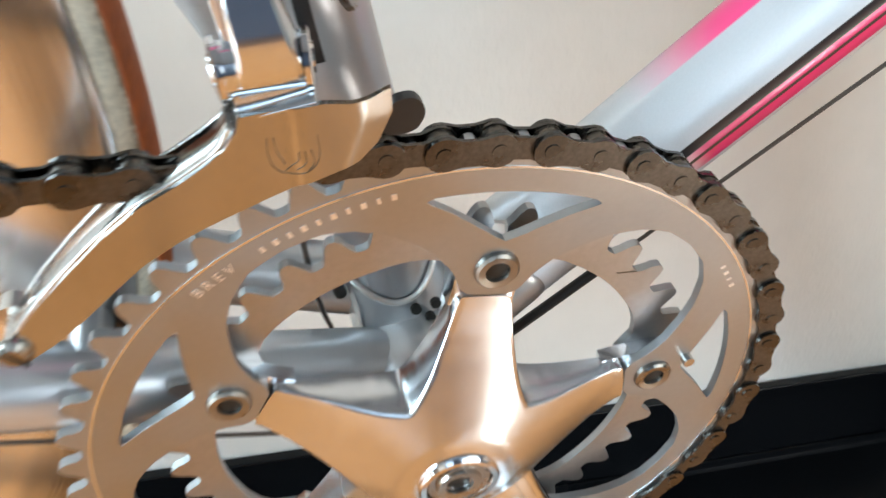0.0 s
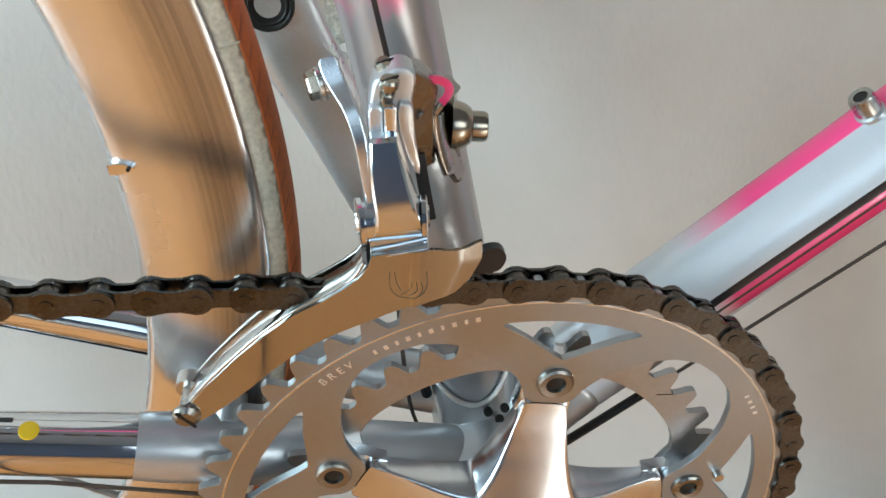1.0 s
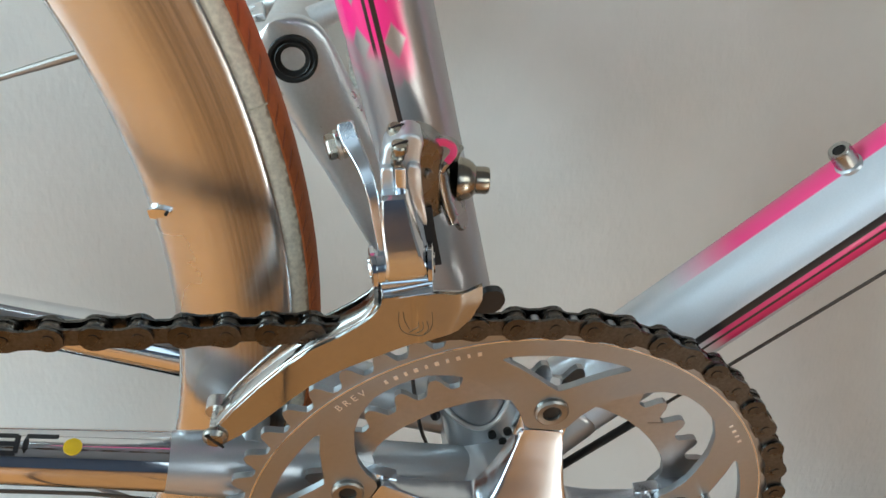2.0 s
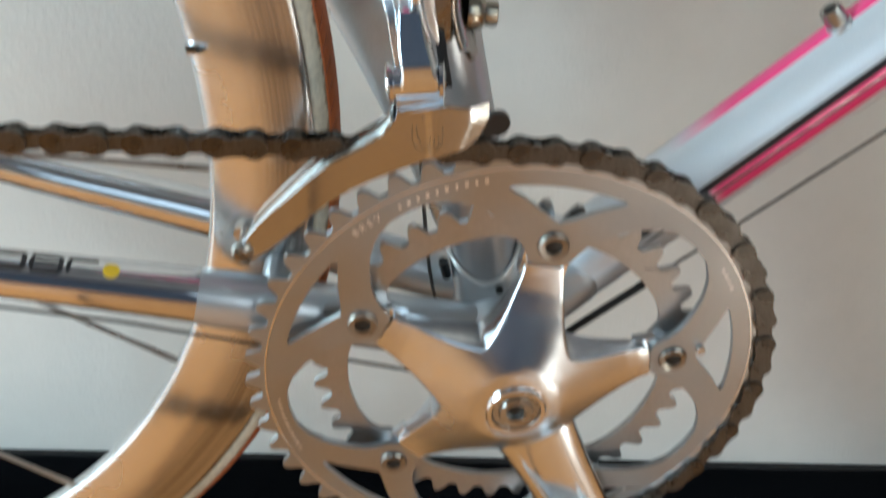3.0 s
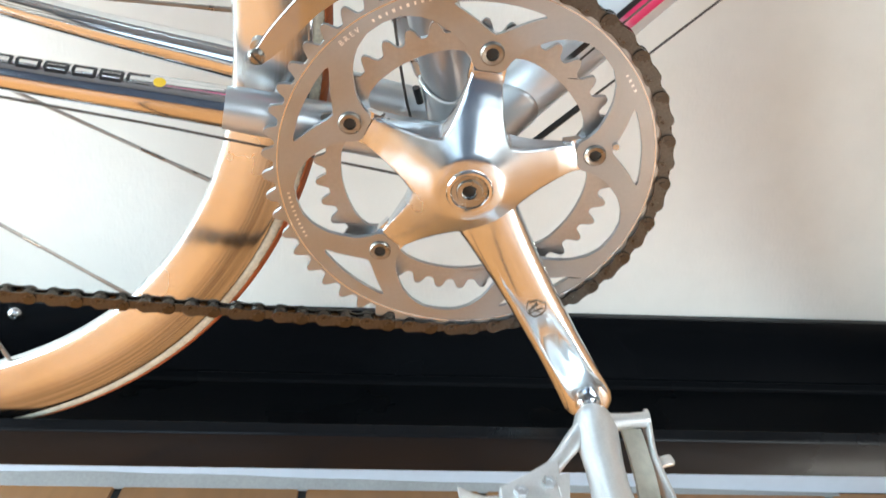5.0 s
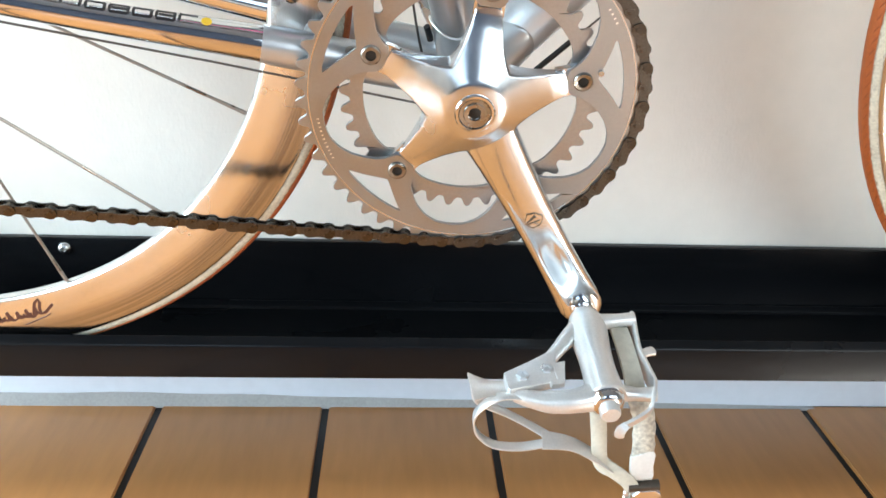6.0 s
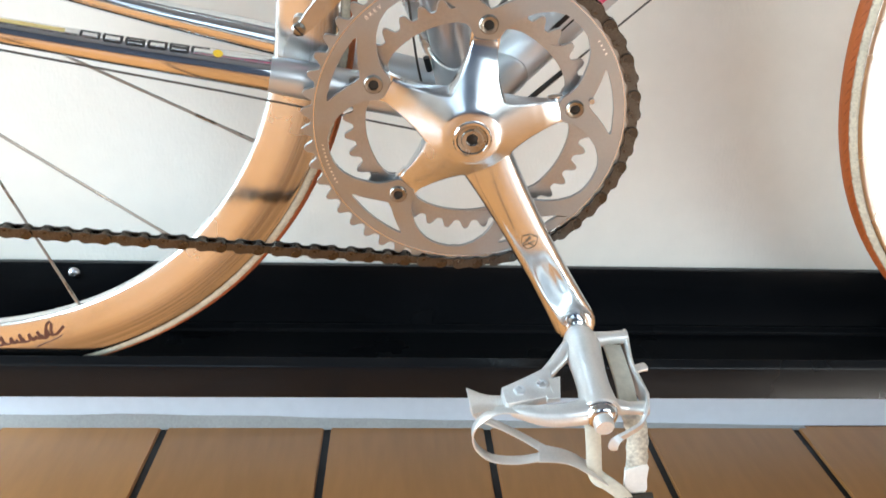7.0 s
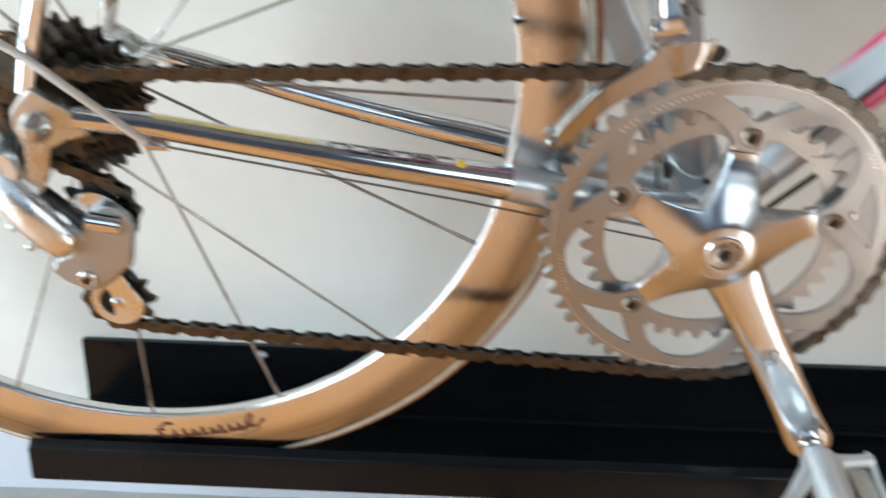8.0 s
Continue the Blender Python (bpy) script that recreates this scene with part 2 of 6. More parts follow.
for stretch, scale in (((330, 330, 170), 1.0), ((60, 60, 520), 1.0), ((900, 900, 900), 1.0)):
    mp = node(nt, "ShaderNodeMapping", Scale=stretch)
    nt.links.new(tc.outputs["Object"], mp.inputs["Vector"])
    grain = node(nt, "ShaderNodeTexNoise", Scale=scale, Detail=1.0)
    nt.links.new(mp.outputs[0], grain.inputs["Vector"])
    heights.append(grain.outputs["Fac"])
h = math_node(nt, "MULTIPLY_ADD", heights[1], 0.35, math_node(nt, "MULTIPLY_ADD", heights[2], 0.25, heights[0]))
bp = node(nt, "ShaderNodeBump", Strength=1.0, Distance=0.00021)
nt.links.new(h, bp.inputs["Height"])
nt.links.new(bp.outputs[0], nt.nodes["Principled BSDF"].inputs["Normal"])

# floor boards: orange-brown wood with grain along y, each board a little different
WOOD = material("orange_wood", (0.465, 0.212, 0.072), 0.36, 0.0, coat=0.50, var=0.13, scale=7, fine=40, bump=0.00004, stretch=(2.6, 0.4, 1), spec=0.34)
nt = WOOD.node_tree
nt.nodes["Principled BSDF"].inputs["Coat Roughness"].default_value = 0.15
info = nt.nodes.new("ShaderNodeObjectInfo")
tint = node(nt, "ShaderNodeMapRange")
tint.inputs["To Min"].default_value = 0.82
tint.inputs["To Max"].default_value = 1.15
nt.links.new(info.outputs["Random"], tint.inputs["Value"])
sc = nt.nodes.new("ShaderNodeVectorMath")
sc.operation = "SCALE"
b = nt.nodes["Principled BSDF"]
nt.links.new(b.inputs["Base Color"].links[0].from_socket, sc.inputs[0])
nt.links.new(tint.outputs[0], sc.inputs["Scale"])
nt.links.new(sc.outputs[0], b.inputs["Base Color"])

# tyre tread: terracotta rubber with slanted nicks near both borders (uv in metres)
TREAD = material("terracotta_rubber", (0.38, 0.092, 0.018), 0.6, 0.0, var=0.16, scale=50, fine=500, bump=0.0001)
nt = TREAD.node_tree
uv = nt.nodes.new("ShaderNodeTexCoord")
sep = nt.nodes.new("ShaderNodeSeparateXYZ")
nt.links.new(uv.outputs["UV"], sep.inputs[0])
v_abs = math_node(nt, "ABSOLUTE", sep.outputs[1])
slant = math_node(nt, "MULTIPLY_ADD", v_abs, -1.5, sep.outputs[0])
along = math_node(nt, "FRACT", math_node(nt, "DIVIDE", slant, 0.0082))
nick = math_node(nt, "MULTIPLY", band(nt, along, 0.3, 0.48, 0.06), band(nt, v_abs, 0.0046, 0.0080, 0.0005))
overpaint(TREAD, math_node(nt, "MULTIPLY", nick, 0.22), (0.10, 0.025, 0.012))
dent = node(nt, "ShaderNodeBump", Strength=1.0, Distance=0.0006)
dent.invert = True
nt.links.new(nick, dent.inputs["Height"])
nt.links.new(nt.nodes["Principled BSDF"].inputs["Normal"].links[0].from_socket, dent.inputs["Normal"])
nt.links.new(dent.outputs[0], nt.nodes["Principled BSDF"].inputs["Normal"])

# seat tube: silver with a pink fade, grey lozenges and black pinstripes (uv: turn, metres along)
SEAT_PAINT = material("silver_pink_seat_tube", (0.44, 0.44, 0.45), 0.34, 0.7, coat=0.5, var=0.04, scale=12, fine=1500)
nt = SEAT_PAINT.node_tree
uv = nt.nodes.new("ShaderNodeTexCoord")
sep = nt.nodes.new("ShaderNodeSeparateXYZ")
nt.links.new(uv.outputs["UV"], sep.inputs[0])
u, v = sep.outputs[0], sep.outputs[1]
blot = node(nt, "ShaderNodeTexNoise", Scale=60.0, Detail=2.0)
nt.links.new(uv.outputs["Object"], blot.inputs["Vector"])
wob = math_node(nt, "MULTIPLY_ADD", blot.outputs["Fac"], 0.03, v)
pink_v = band(nt, wob, 0.189, 2.0, 0.007)
du = math_node(nt, "MULTIPLY", math_node(nt, "SUBTRACT", math_node(nt, "FRACT", math_node(nt, "MULTIPLY_ADD", math_node(nt, "SUBTRACT", u, 0.26), 8.33, 0.5)), 0.5), 3.3)
dv = math_node(nt, "MULTIPLY", math_node(nt, "SUBTRACT", math_node(nt, "FRACT", math_node(nt, "MULTIPLY_ADD", math_node(nt, "SUBTRACT", v, 0.1794), 58.1, 0.5)), 0.5), 3.1)
loz = math_node(nt, "ADD", math_node(nt, "ABSOLUTE", du), math_node(nt, "ABSOLUTE", dv))
not_loz = band(nt, loz, 0.95, 50.0, 0.22)
pink_u = math_node(nt, "MAXIMUM", band(nt, math_node(nt, "MULTIPLY_ADD", blot.outputs["Fac"], 0.05, u), -1.0, 0.332, 0.02), band(nt, u, 0.93, 3.0, 0.02))
overpaint(SEAT_PAINT, math_node(nt, "MULTIPLY", math_node(nt, "MULTIPLY", pink_v, pink_u), not_loz), (0.98, 0.025, 0.26))
st1 = math_node(nt, "MULTIPLY", band(nt, u, 0.205, 0.223, 0.002), band(nt, v, 0.150, 3, 0.003))
st2 = math_node(nt, "MULTIPLY", band(nt, u, 0.180, 0.1925, 0.002), band(nt, v, 0.176, 3, 0.003))
overpaint(SEAT_PAINT, math_node(nt, "MAXIMUM", st1, st2), (0.012, 0.010, 0.012))
# a dark emblem with a white border
def lobe(cu, cv, r):
    ex = math_node(nt, "MULTIPLY", math_node(nt, "SUBTRACT", u, cu), 0.09)
    ez = math_node(nt, "SUBTRACT", v, cv)
    return math_node(nt, "SUBTRACT", math_node(nt, "SQRT", math_node(nt, "ADD", math_node(nt, "MULTIPLY", ex, ex), math_node(nt, "MULTIPLY", ez, ez))), r)


# a flared foot below three lobes, as one distance
foot_x = math_node(nt, "ABSOLUTE", math_node(nt, "MULTIPLY", math_node(nt, "SUBTRACT", u, 0.362), 0.09))
foot_v = math_node(nt, "SUBTRACT", v, 0.1912)
foot = math_node(nt, "MAXIMUM", math_node(nt, "SUBTRACT", math_node(nt, "MULTIPLY_ADD", foot_v, 0.75, foot_x), 0.0042), math_node(nt, "MULTIPLY", foot_v, -1.0))
club = math_node(nt, "MINIMUM", math_node(nt, "MINIMUM", lobe(0.292, 0.1992, 0.0047), lobe(0.432, 0.1992, 0.0047)), math_node(nt, "MINIMUM", lobe(0.362, 0.2075, 0.0047), foot))
overpaint(SEAT_PAINT, band(nt, club, -1, 0.0009, 0.0002), (0.75, 0.75, 0.75))
overpaint(SEAT_PAINT, band(nt, club, -1, 0.0, 0.0002), (0.012, 0.012, 0.012))

# down tube: silver lightened to paint in the windows' bright reflection, a pink upper flank that fades out near the
# bracket, black and crimson lines below
DOWN_PAINT = material("lit_silver_pink_down_tube", (0.78, 0.80, 0.83), 0.32, 0.35, coat=0.5, var=0.04, scale=12, fine=1500)
nt = DOWN_PAINT.node_tree
uv = nt.nodes.new("ShaderNodeTexCoord")
sep = nt.nodes.new("ShaderNodeSeparateXYZ")
nt.links.new(uv.outputs["UV"], sep.inputs[0])
u, v = sep.outputs[0], sep.outputs[1]
fade = node(nt, "ShaderNodeMapRange")
fade.interpolation_type = "SMOOTHSTEP"
fade.inputs["From Min"].default_value = 0.088
fade.inputs["From Max"].default_value = 0.125
nt.links.new(v, fade.inputs["Value"])
top_flank = math_node(nt, "MAXIMUM", band(nt, u, -1.0, 0.025, 0.004), band(nt, u, 0.83, 3.0, 0.004))
overpaint(DOWN_PAINT, math_node(nt, "MULTIPLY", top_flank, fade.outputs[0]), (1.0, 0.05, 0.25))
low = band(nt, v, 0.062, 3, 0.004)
red_v = band(nt, v, 0.094, 3, 0.006)
overpaint(DOWN_PAINT, math_node(nt, "MULTIPLY", band(nt, u, 0.236, 0.318, 0.003), red_v), (0.76, 0.013, 0.17))
blk = math_node(nt, "MAXIMUM", band(nt, u, 0.210, 0.238, 0.002), band(nt, u, 0.259, 0.271, 0.002))
overpaint(DOWN_PAINT, math_node(nt, "MULTIPLY", blk, low), (0.010, 0.009, 0.012))


# ---- shape helpers ----
from mathutils.geometry import tessellate_polygon


def mesh_of(bm, name, smooth=True, angle=35):
    bmesh.ops.recalc_face_normals(bm, faces=bm.faces)
    me = bpy.data.meshes.new(name)
    for f in bm.faces:
        f.smooth = smooth
    if smooth:
        lim = radians(angle)
        for e in bm.edges:
            if len(e.link_faces) == 2 and e.calc_face_angle(0) > lim:
                e.smooth = False
    bm.to_mesh(me)
    bm.free()
    return me


def part(name, bm, mat, parent, label="", angle=35, bevel=0.0, category="", kind=""):
    """One mesh object under a thing or under a part; its mesh is given in metres, as its thing stands upright."""
    me = mesh_of(bm, name, angle=angle) if isinstance(bm, bmesh.types.BMesh) else bm
    if not me.materials:
        me.materials.append(mat)
    ob = new(name, me)
    if parent is not None:
        ob.parent = parent
        ob.matrix_parent_inverse = Matrix.Translation(parent["upright"]).inverted() if "upright" in parent else parent.matrix_basis.inverted()
    tagged(ob, label=label, category=category, kind=kind)
    if bevel:
        mod = ob.modifiers.new("bevel", "BEVEL")
        mod.width, mod.segments, mod.limit_method, mod.angle_limit = bevel, 2, "ANGLE", radians(40)
        mod.harden_normals = True
    return ob


def thing(name, base, label, category, group="", kind=""):
    ob = new(name)
    ob.empty_display_size = 0.05
    ob.matrix_basis = pose(*base)
    ob["upright"] = base[:3]
    return tagged(ob, label=label, category=category, group=group, kind=kind)


def box(bm, x0, x1, y0, y1, z0, z1):
    vs = [bm.verts.new((x, y, z)) for x in (x0, x1) for y in (y0, y1) for z in (z0, z1)]
    for q in ((0, 1, 3, 2), (4, 6, 7, 5), (0, 4, 5, 1), (2, 3, 7, 6), (0, 2, 6, 4), (1, 5, 7, 3)):
        bm.faces.new([vs[i] for i in q])
    return vs


def prism(bm, outline, y0, y1, holes=(), to=lambda a, y, c: (a, y, c)):
    """A plate: an outline (with holes) in the x-z plane, between y0 and y1."""
    loops = [list(outline)] + [list(h) for h in holes]
    flat = [p for l in loops for p in l]
    tris = tessellate_polygon([[Vector((p[0], p[1], 0)) for p in l] for l in loops])
    a = [bm.verts.new(to(p[0], y0, p[1])) for p in flat]
    b = [bm.verts.new(to(p[0], y1, p[1])) for p in flat]
    for t in tris:
        if len(set(t)) < 3:
            continue
        try:
            bm.faces.new([a[i] for i in t])
            bm.faces.new([b[i] for i in reversed(t)])
        except ValueError:
            pass
    k = 0
    for l in loops:
        n = len(l)
        for i in range(n):
            j = (i + 1) % n
            try:
                bm.faces.new((a[k + i], a[k + j], b[k + j], b[k + i]))
            except ValueError:
                pass
        k += n


def frame_of(d, hint):
    d = d.normalized()
    n = hint - d * hint.dot(d)
    if n.length < 1e-6:
        n = Vector((1, 0, 0)) - d * d.x
    n.normalize()
    return d, n, d.cross(n)


def tube(bm, pts, radii, segs=24, hint=(0, 0, 1), shape=None, cap=True):
    """A round (or shaped) tube through points. uv: turn (0 at hint, counter-clockwise seen along it) and metres along."""
    pts = [Vector(p) for p in pts]
    if isinstance(radii, (int, float)):
        radii = [radii] * len(pts)
    hint = Vector(hint)
    uvl = bm.loops.layers.uv.verify()
    rings, run, length = [], [], 0.0
    for i, p in enumerate(pts):
        d = pts[min(i + 1, len(pts) - 1)] - pts[max(i - 1, 0)]
        if i:
            length += (p - pts[i - 1]).length
        run.append(length)
        d, n, s = frame_of(d, hint)
        ring = []
        for k in range(segs):
            a = 2 * math.pi * k / segs
            r = radii[i] * (shape(a, run[i]) if shape else 1)
            ring.append(bm.verts.new(p + n * (math.cos(a) * r) + s * (math.sin(a) * r)))
        rings.append(ring)
    for i in range(len(rings) - 1):
        for k in range(segs):
            j = (k + 1) % segs
            f = bm.faces.new((rings[i][k], rings[i][j], rings[i + 1][j], rings[i + 1][k]))
            for lp, (uu, vv) in zip(f.loops, ((k, run[i]), (k + 1, run[i]), (k + 1, run[i + 1]), (k, run[i + 1]))):
                lp[uvl].uv = (uu / segs, vv)
    if cap:
        for ring, rr in ((rings[0], radii[0]), (rings[-1], radii[-1])):
            if rr > 1e-5:
                bm.faces.new(ring)


def cyl(bm, a, b, r0, r1=None, segs=20):
    tube(bm, [a, b], [r0, r0 if r1 is None else r1], segs, hint=(0.13, 0.31, 0.94))


def lathe(bm, profile, centre, axis=(0, 1, 0), segs=48, closed=False, start=(1, 0, 0)):
    """Turn a profile of (radius, distance along the axis) round an axis. uv in metres: round, along the profile."""
    ax = Vector(axis).normalized()
    ax, n, s = frame_of(ax, Vector(start))
    c = Vector(centre)
    uvl = bm.loops.layers.uv.verify()
    rings = []
    for k in range(segs):
        a = 2 * math.pi * k / segs
        rd = n * math.cos(a) + s * math.sin(a)
        rings.append([bm.verts.new(c + rd * max(r, 1e-5) + ax * y) for r, y in profile])
    m = len(profile)
    at = [0.0]
    for i in range(1, m):
        at.append(at[-1] + math.hypot(profile[i][0] - profile[i - 1][0], profile[i][1] - profile[i - 1][1]))
    mid = at[-1] / 2
    rmax = max(p[0] for p in profile)
    for k in range(segs):
        j = (k + 1) % segs
        for i in range(m if closed else m - 1):
            i2 = (i + 1) % m
            f = bm.faces.new((rings[k][i], rings[j][i], rings[j][i2], rings[k][i2]))
            step = 2 * math.pi * rmax / segs
            for lp, (uu, vv) in zip(f.loops, ((k, at[i]), (k + 1, at[i]), (k + 1, at[i2]), (k, at[i2]))):
                lp[uvl].uv = (uu * step, vv - mid)


def ribbon(bm, pts, side, width, thick):
    """A flat band through points; side: the direction of its width."""
    pts = [Vector(p) for p in pts]
    n_pts = len(pts)
    widths = width if isinstance(width, (list, tuple)) else [width] * n_pts
    rings = []
    for i, p in enumerate(pts):
        d = pts[min(i + 1, n_pts - 1)] - pts[max(i - 1, 0)]
        d.normalize()
        sd = side[i] if isinstance(side, list) else side
        sd = Vector(sd)
        sd = (sd - d * sd.dot(d)).normalized()
        nn = d.cross(sd)
        w, t = widths[i] / 2, thick / 2
        rings.append([bm.verts.new(p + sd * a * w + nn * b * t) for a, b in ((-1, -0.6), (-0.94, -1), (0.94, -1), (1, -0.6), (1, 0.6), (0.94, 1), (-0.94, 1), (-1, 0.6))])
    for i in range(n_pts - 1):
        for k in range(8):
            j = (k + 1) % 8
            bm.faces.new((rings[i][k], rings[i][j], rings[i + 1][j], rings[i + 1][k]))
    bm.faces.new(rings[0])
    bm.faces.new(rings[-1])


def smooth_path(pts, n=6):
    """Catmull-Rom through points."""
    pts = [Vector(p) for p in pts]
    out = []
    for i in range(len(pts) - 1):
        p0, p1, p2, p3 = pts[max(i - 1, 0)], pts[i], pts[i + 1], pts[min(i + 2, len(pts) - 1)]
        for k in range(n):
            t = k / n
            out.append(0.5 * ((2 * p1) + (p2 - p0) * t + (2 * p0 - 5 * p1 + 4 * p2 - p3) * t * t + (3 * p1 - p0 - 3 * p2 + p3) * t ** 3))
    out.append(pts[-1])
    return out


def arc(cx, cz, r, a0, a1, n):
    return [(cx + r * math.cos(radians(a0 + (a1 - a0) * i / n)), cz + r * math.sin(radians(a0 + (a1 - a0) * i / n))) for i in range(n + 1)]


def hex_socket_bolt(bm, c, d, r, h):
    """A round bolt head with its edge broken, facing along d."""
    d = Vector(d).normalized()
    lathe(bm, [(0.0, h * 0.55), (r * 0.52, h * 0.55), (r * 0.56, h * 0.95), (r * 0.9, h), (r, h * 0.82), (r, 0), (0, 0)], c, d, 28, start=(0.3, 0.2, 0.9))


def hexagon(bm, c, d, r, h):
    lathe(bm, [(0.0, h), (r * 0.85, h), (r, h * 0.8), (r, 0), (0, 0)], c, d, 6, start=(0.9, 0.1, 0.4))


def pillow(bm, outline, y0, y1, soft=0.0015, slope=0.0):
    """A block with an outline in the x-z plane whose front edge (at y0) is rounded over; slope: how its front falls back towards +x."""
    cx, cz = sum(p[0] for p in outline) / len(outline), sum(p[1] for p in outline) / len(outline)
    rows = []
    for k in range(5):
        a = math.pi / 2 * k / 4
        inset, y = soft * (1 - math.sin(a)), y0 + soft * (1 - math.cos(a))
        row = []
        for x, z in outline:
            d = math.hypot(x - cx, z - cz)
            s = max(0.2, 1 - inset / d)
            px = cx + (x - cx) * s
            row.append(bm.verts.new((px, y + slope * max(0.0, px - cx), cz + (z - cz) * s)))
        rows.append(row)
    rows.append([bm.verts.new((x, y1, z)) for x, z in outline])
    n = len(outline)
    for r0, r1 in zip(rows, rows[1:]):
        for k in range(n):
            bm.faces.new((r0[k], r0[(k + 1) % n], r1[(k + 1) % n], r1[k]))
    bm.faces.new(rows[0])
    bm.faces.new(rows[-1])


def rounded(outline, n=2):
    """The closed outline with its corners cut n times over."""
    out = [Vector(p) for p in outline]
    for _ in range(n):
        out = [q for p, r in zip(out, out[1:] + out[:1]) for q in (p.lerp(r, 0.22), p.lerp(r, 0.78))]
    return [(p.x, p.y) for p in out]


# ---- the room ----
def block(name, x0, x1, y0, y1, z0, z1, mat, label, category, bevel=0.0):
    bm = bmesh.new()
    box(bm, x0, x1, y0, y1, z0, z1)
    return part(name, bm, mat, None, label, bevel=bevel, category=category, kind="structure")


block("wall_north", ROOM_X0, ROOM_X1, ROOM_Y1, ROOM_Y1 + 0.12, -0.05, ROOM_Z, WALLPAPER, "off-white embossed wallpaper wall behind the bicycle", "wall")
block("wall_east", ROOM_X1, ROOM_X1 + 0.12, ROOM_Y0 - 0.12, ROOM_Y1 + 0.12, -0.05, ROOM_Z, ROOM_WALL, "plain beige painted side wall", "wall")
# unseen west wall, with the opening added for the low side lamp
bm = bmesh.new()
for y0, y1, z0, z1 in ((ROOM_Y0 - 0.12, WEST_Y0, -0.05, ROOM_Z), (WEST_Y1, ROOM_Y1 + 0.12, -0.05, ROOM_Z), (WEST_Y0, WEST_Y1, -0.05, WEST_Z0), (WEST_Y0, WEST_Y1, WEST_Z1, ROOM_Z)):
    box(bm, ROOM_X0 - 0.12, ROOM_X0, y0, y1, z0, z1)
part("wall_west", bm, ROOM_WALL, None, "unseen beige side wall with an opening added to light the wallpaper", category="wall", kind="structure")
block("ceiling", ROOM_X0 - 0.12, ROOM_X1 + 0.12, ROOM_Y0 - 0.12, ROOM_Y1 + 0.12, ROOM_Z, ROOM_Z + 0.1, CEILING, "plain pale grey-blue ceiling", "ceiling")
# unseen south wall; its pier is added to be mirrored dark in the metal
bm = bmesh.new()
(wa, wb), (wc, wd) = WINDOWS
for x0, x1, z0, z1 in ((ROOM_X0, wa, -0.05, ROOM_Z), (wb, wc, -0.05, ROOM_Z), (wd, ROOM_X1, -0.05, ROOM_Z), (wa, wb, -0.05, WIN_Z0), (wa, wb, WIN_Z1, ROOM_Z), (wc, wd, -0.05, WIN_Z0), (wc, wd, WIN_Z1, ROOM_Z)):
    box(bm, x0, x1, ROOM_Y0 - 0.12, ROOM_Y0, z0, z1)
part("wall_south", bm, SOUTH_REFLECTION, None, "unseen blue-grey wall with two openings, toned for dark reflections in the metal", category="wall", kind="structure")

# white plinth below the rack and a grey strip along the floor, which thins out towards the east
PLINTH_Y, RACK_Z = 0.1155, 0.0850
block("baseboard", ROOM_X0, ROOM_X1, PLINTH_Y, ROOM_Y1, 0.0, RACK_Z - 0.0004, WHITE_PAINT, "white painted plinth board along the wall above the floor", "baseboard", bevel=0.002)
bm = bmesh.new()
rows = []
for i in range(60):
    x = ROOM_X0 + (0.36 - ROOM_X0) * i / 59
    h = float(np.interp(x, [-0.36, -0.32, -0.2, -0.04, 0.23, 0.35], [0.0118, 0.0132, 0.0116, 0.0076, 0.0036, 0.0006])) * (1 + 0.05 * math.sin(i * 1.9))
    rows.append([bm.verts.new((x, y, z)) for y, z in ((PLINTH_Y + 0.002, -0.002), (PLINTH_Y - 0.0035, -0.002), (PLINTH_Y - 0.0035, 0.0008), (PLINTH_Y - 0.0022, h * 0.45), (PLINTH_Y - 0.0008, h), (PLINTH_Y + 0.002, h))])
for r0, r1 in zip(rows, rows[1:]):
    for k in range(6):
        bm.faces.new((r0[k], r0[(k + 1) % 6], r1[(k + 1) % 6], r1[k]))
bm.faces.new(rows[0])
bm.faces.new(rows[-1])
part("trim", bm, GREY_STRIP, None, "grey strip between plinth and wooden floor", category="trim", kind="structure")

# floor: wooden boards with black joints
bm = bmesh.new()
box(bm, ROOM_X0, ROOM_X1, ROOM_Y0, PLINTH_Y + 0.01, -0.05, -0.0025)
floor = part("floor", bm, BLACK_JOINT, None, "orange-brown wooden board floor with black joints", category="floor", kind="structure")
BOARD, FIRST = 0.1526, -0.1080
bm = bmesh.new()
box(bm, -BOARD / 2 + 0.0033, BOARD / 2 - 0.0033, ROOM_Y0, PLINTH_Y, -0.02, 0.0)
bmesh.ops.bevel(bm, geom=[e for e in bm.edges if all(v.co.z > -0.001 for v in e.verts) and abs(e.verts[0].co.x - e.verts[1].co.x) < 1e-4], offset=0.0012, segments=2, affect="EDGES")
plank_mesh = mesh_of(bm, "plank")
plank_mesh.materials.append(WOOD)
for i in range(-14, 40):
    x = FIRST + BOARD * (i + 0.5)
    if x - BOARD / 2 < ROOM_X0 or x + BOARD / 2 > ROOM_X1:
        continue
    p = new("plank", plank_mesh)
    p.parent = floor
    p.matrix_basis = pose(x, 0, 0)

# ---- the display rack: back plate, tray and front lip of folded black metal ----
RX0, RX1, TRAY_Z = -0.4950, 1.35, 0.0938
PLATE_Y = 0.1325
rack = thing("display_rack", (0.4, 0.07, RACK_Z), "black folded metal tray rack screwed to the wall", "rack")
bm = bmesh.new()
box(bm, RX0, RX1, PLATE_Y, ROOM_Y1 - 0.0004, RACK_Z, 0.1588)
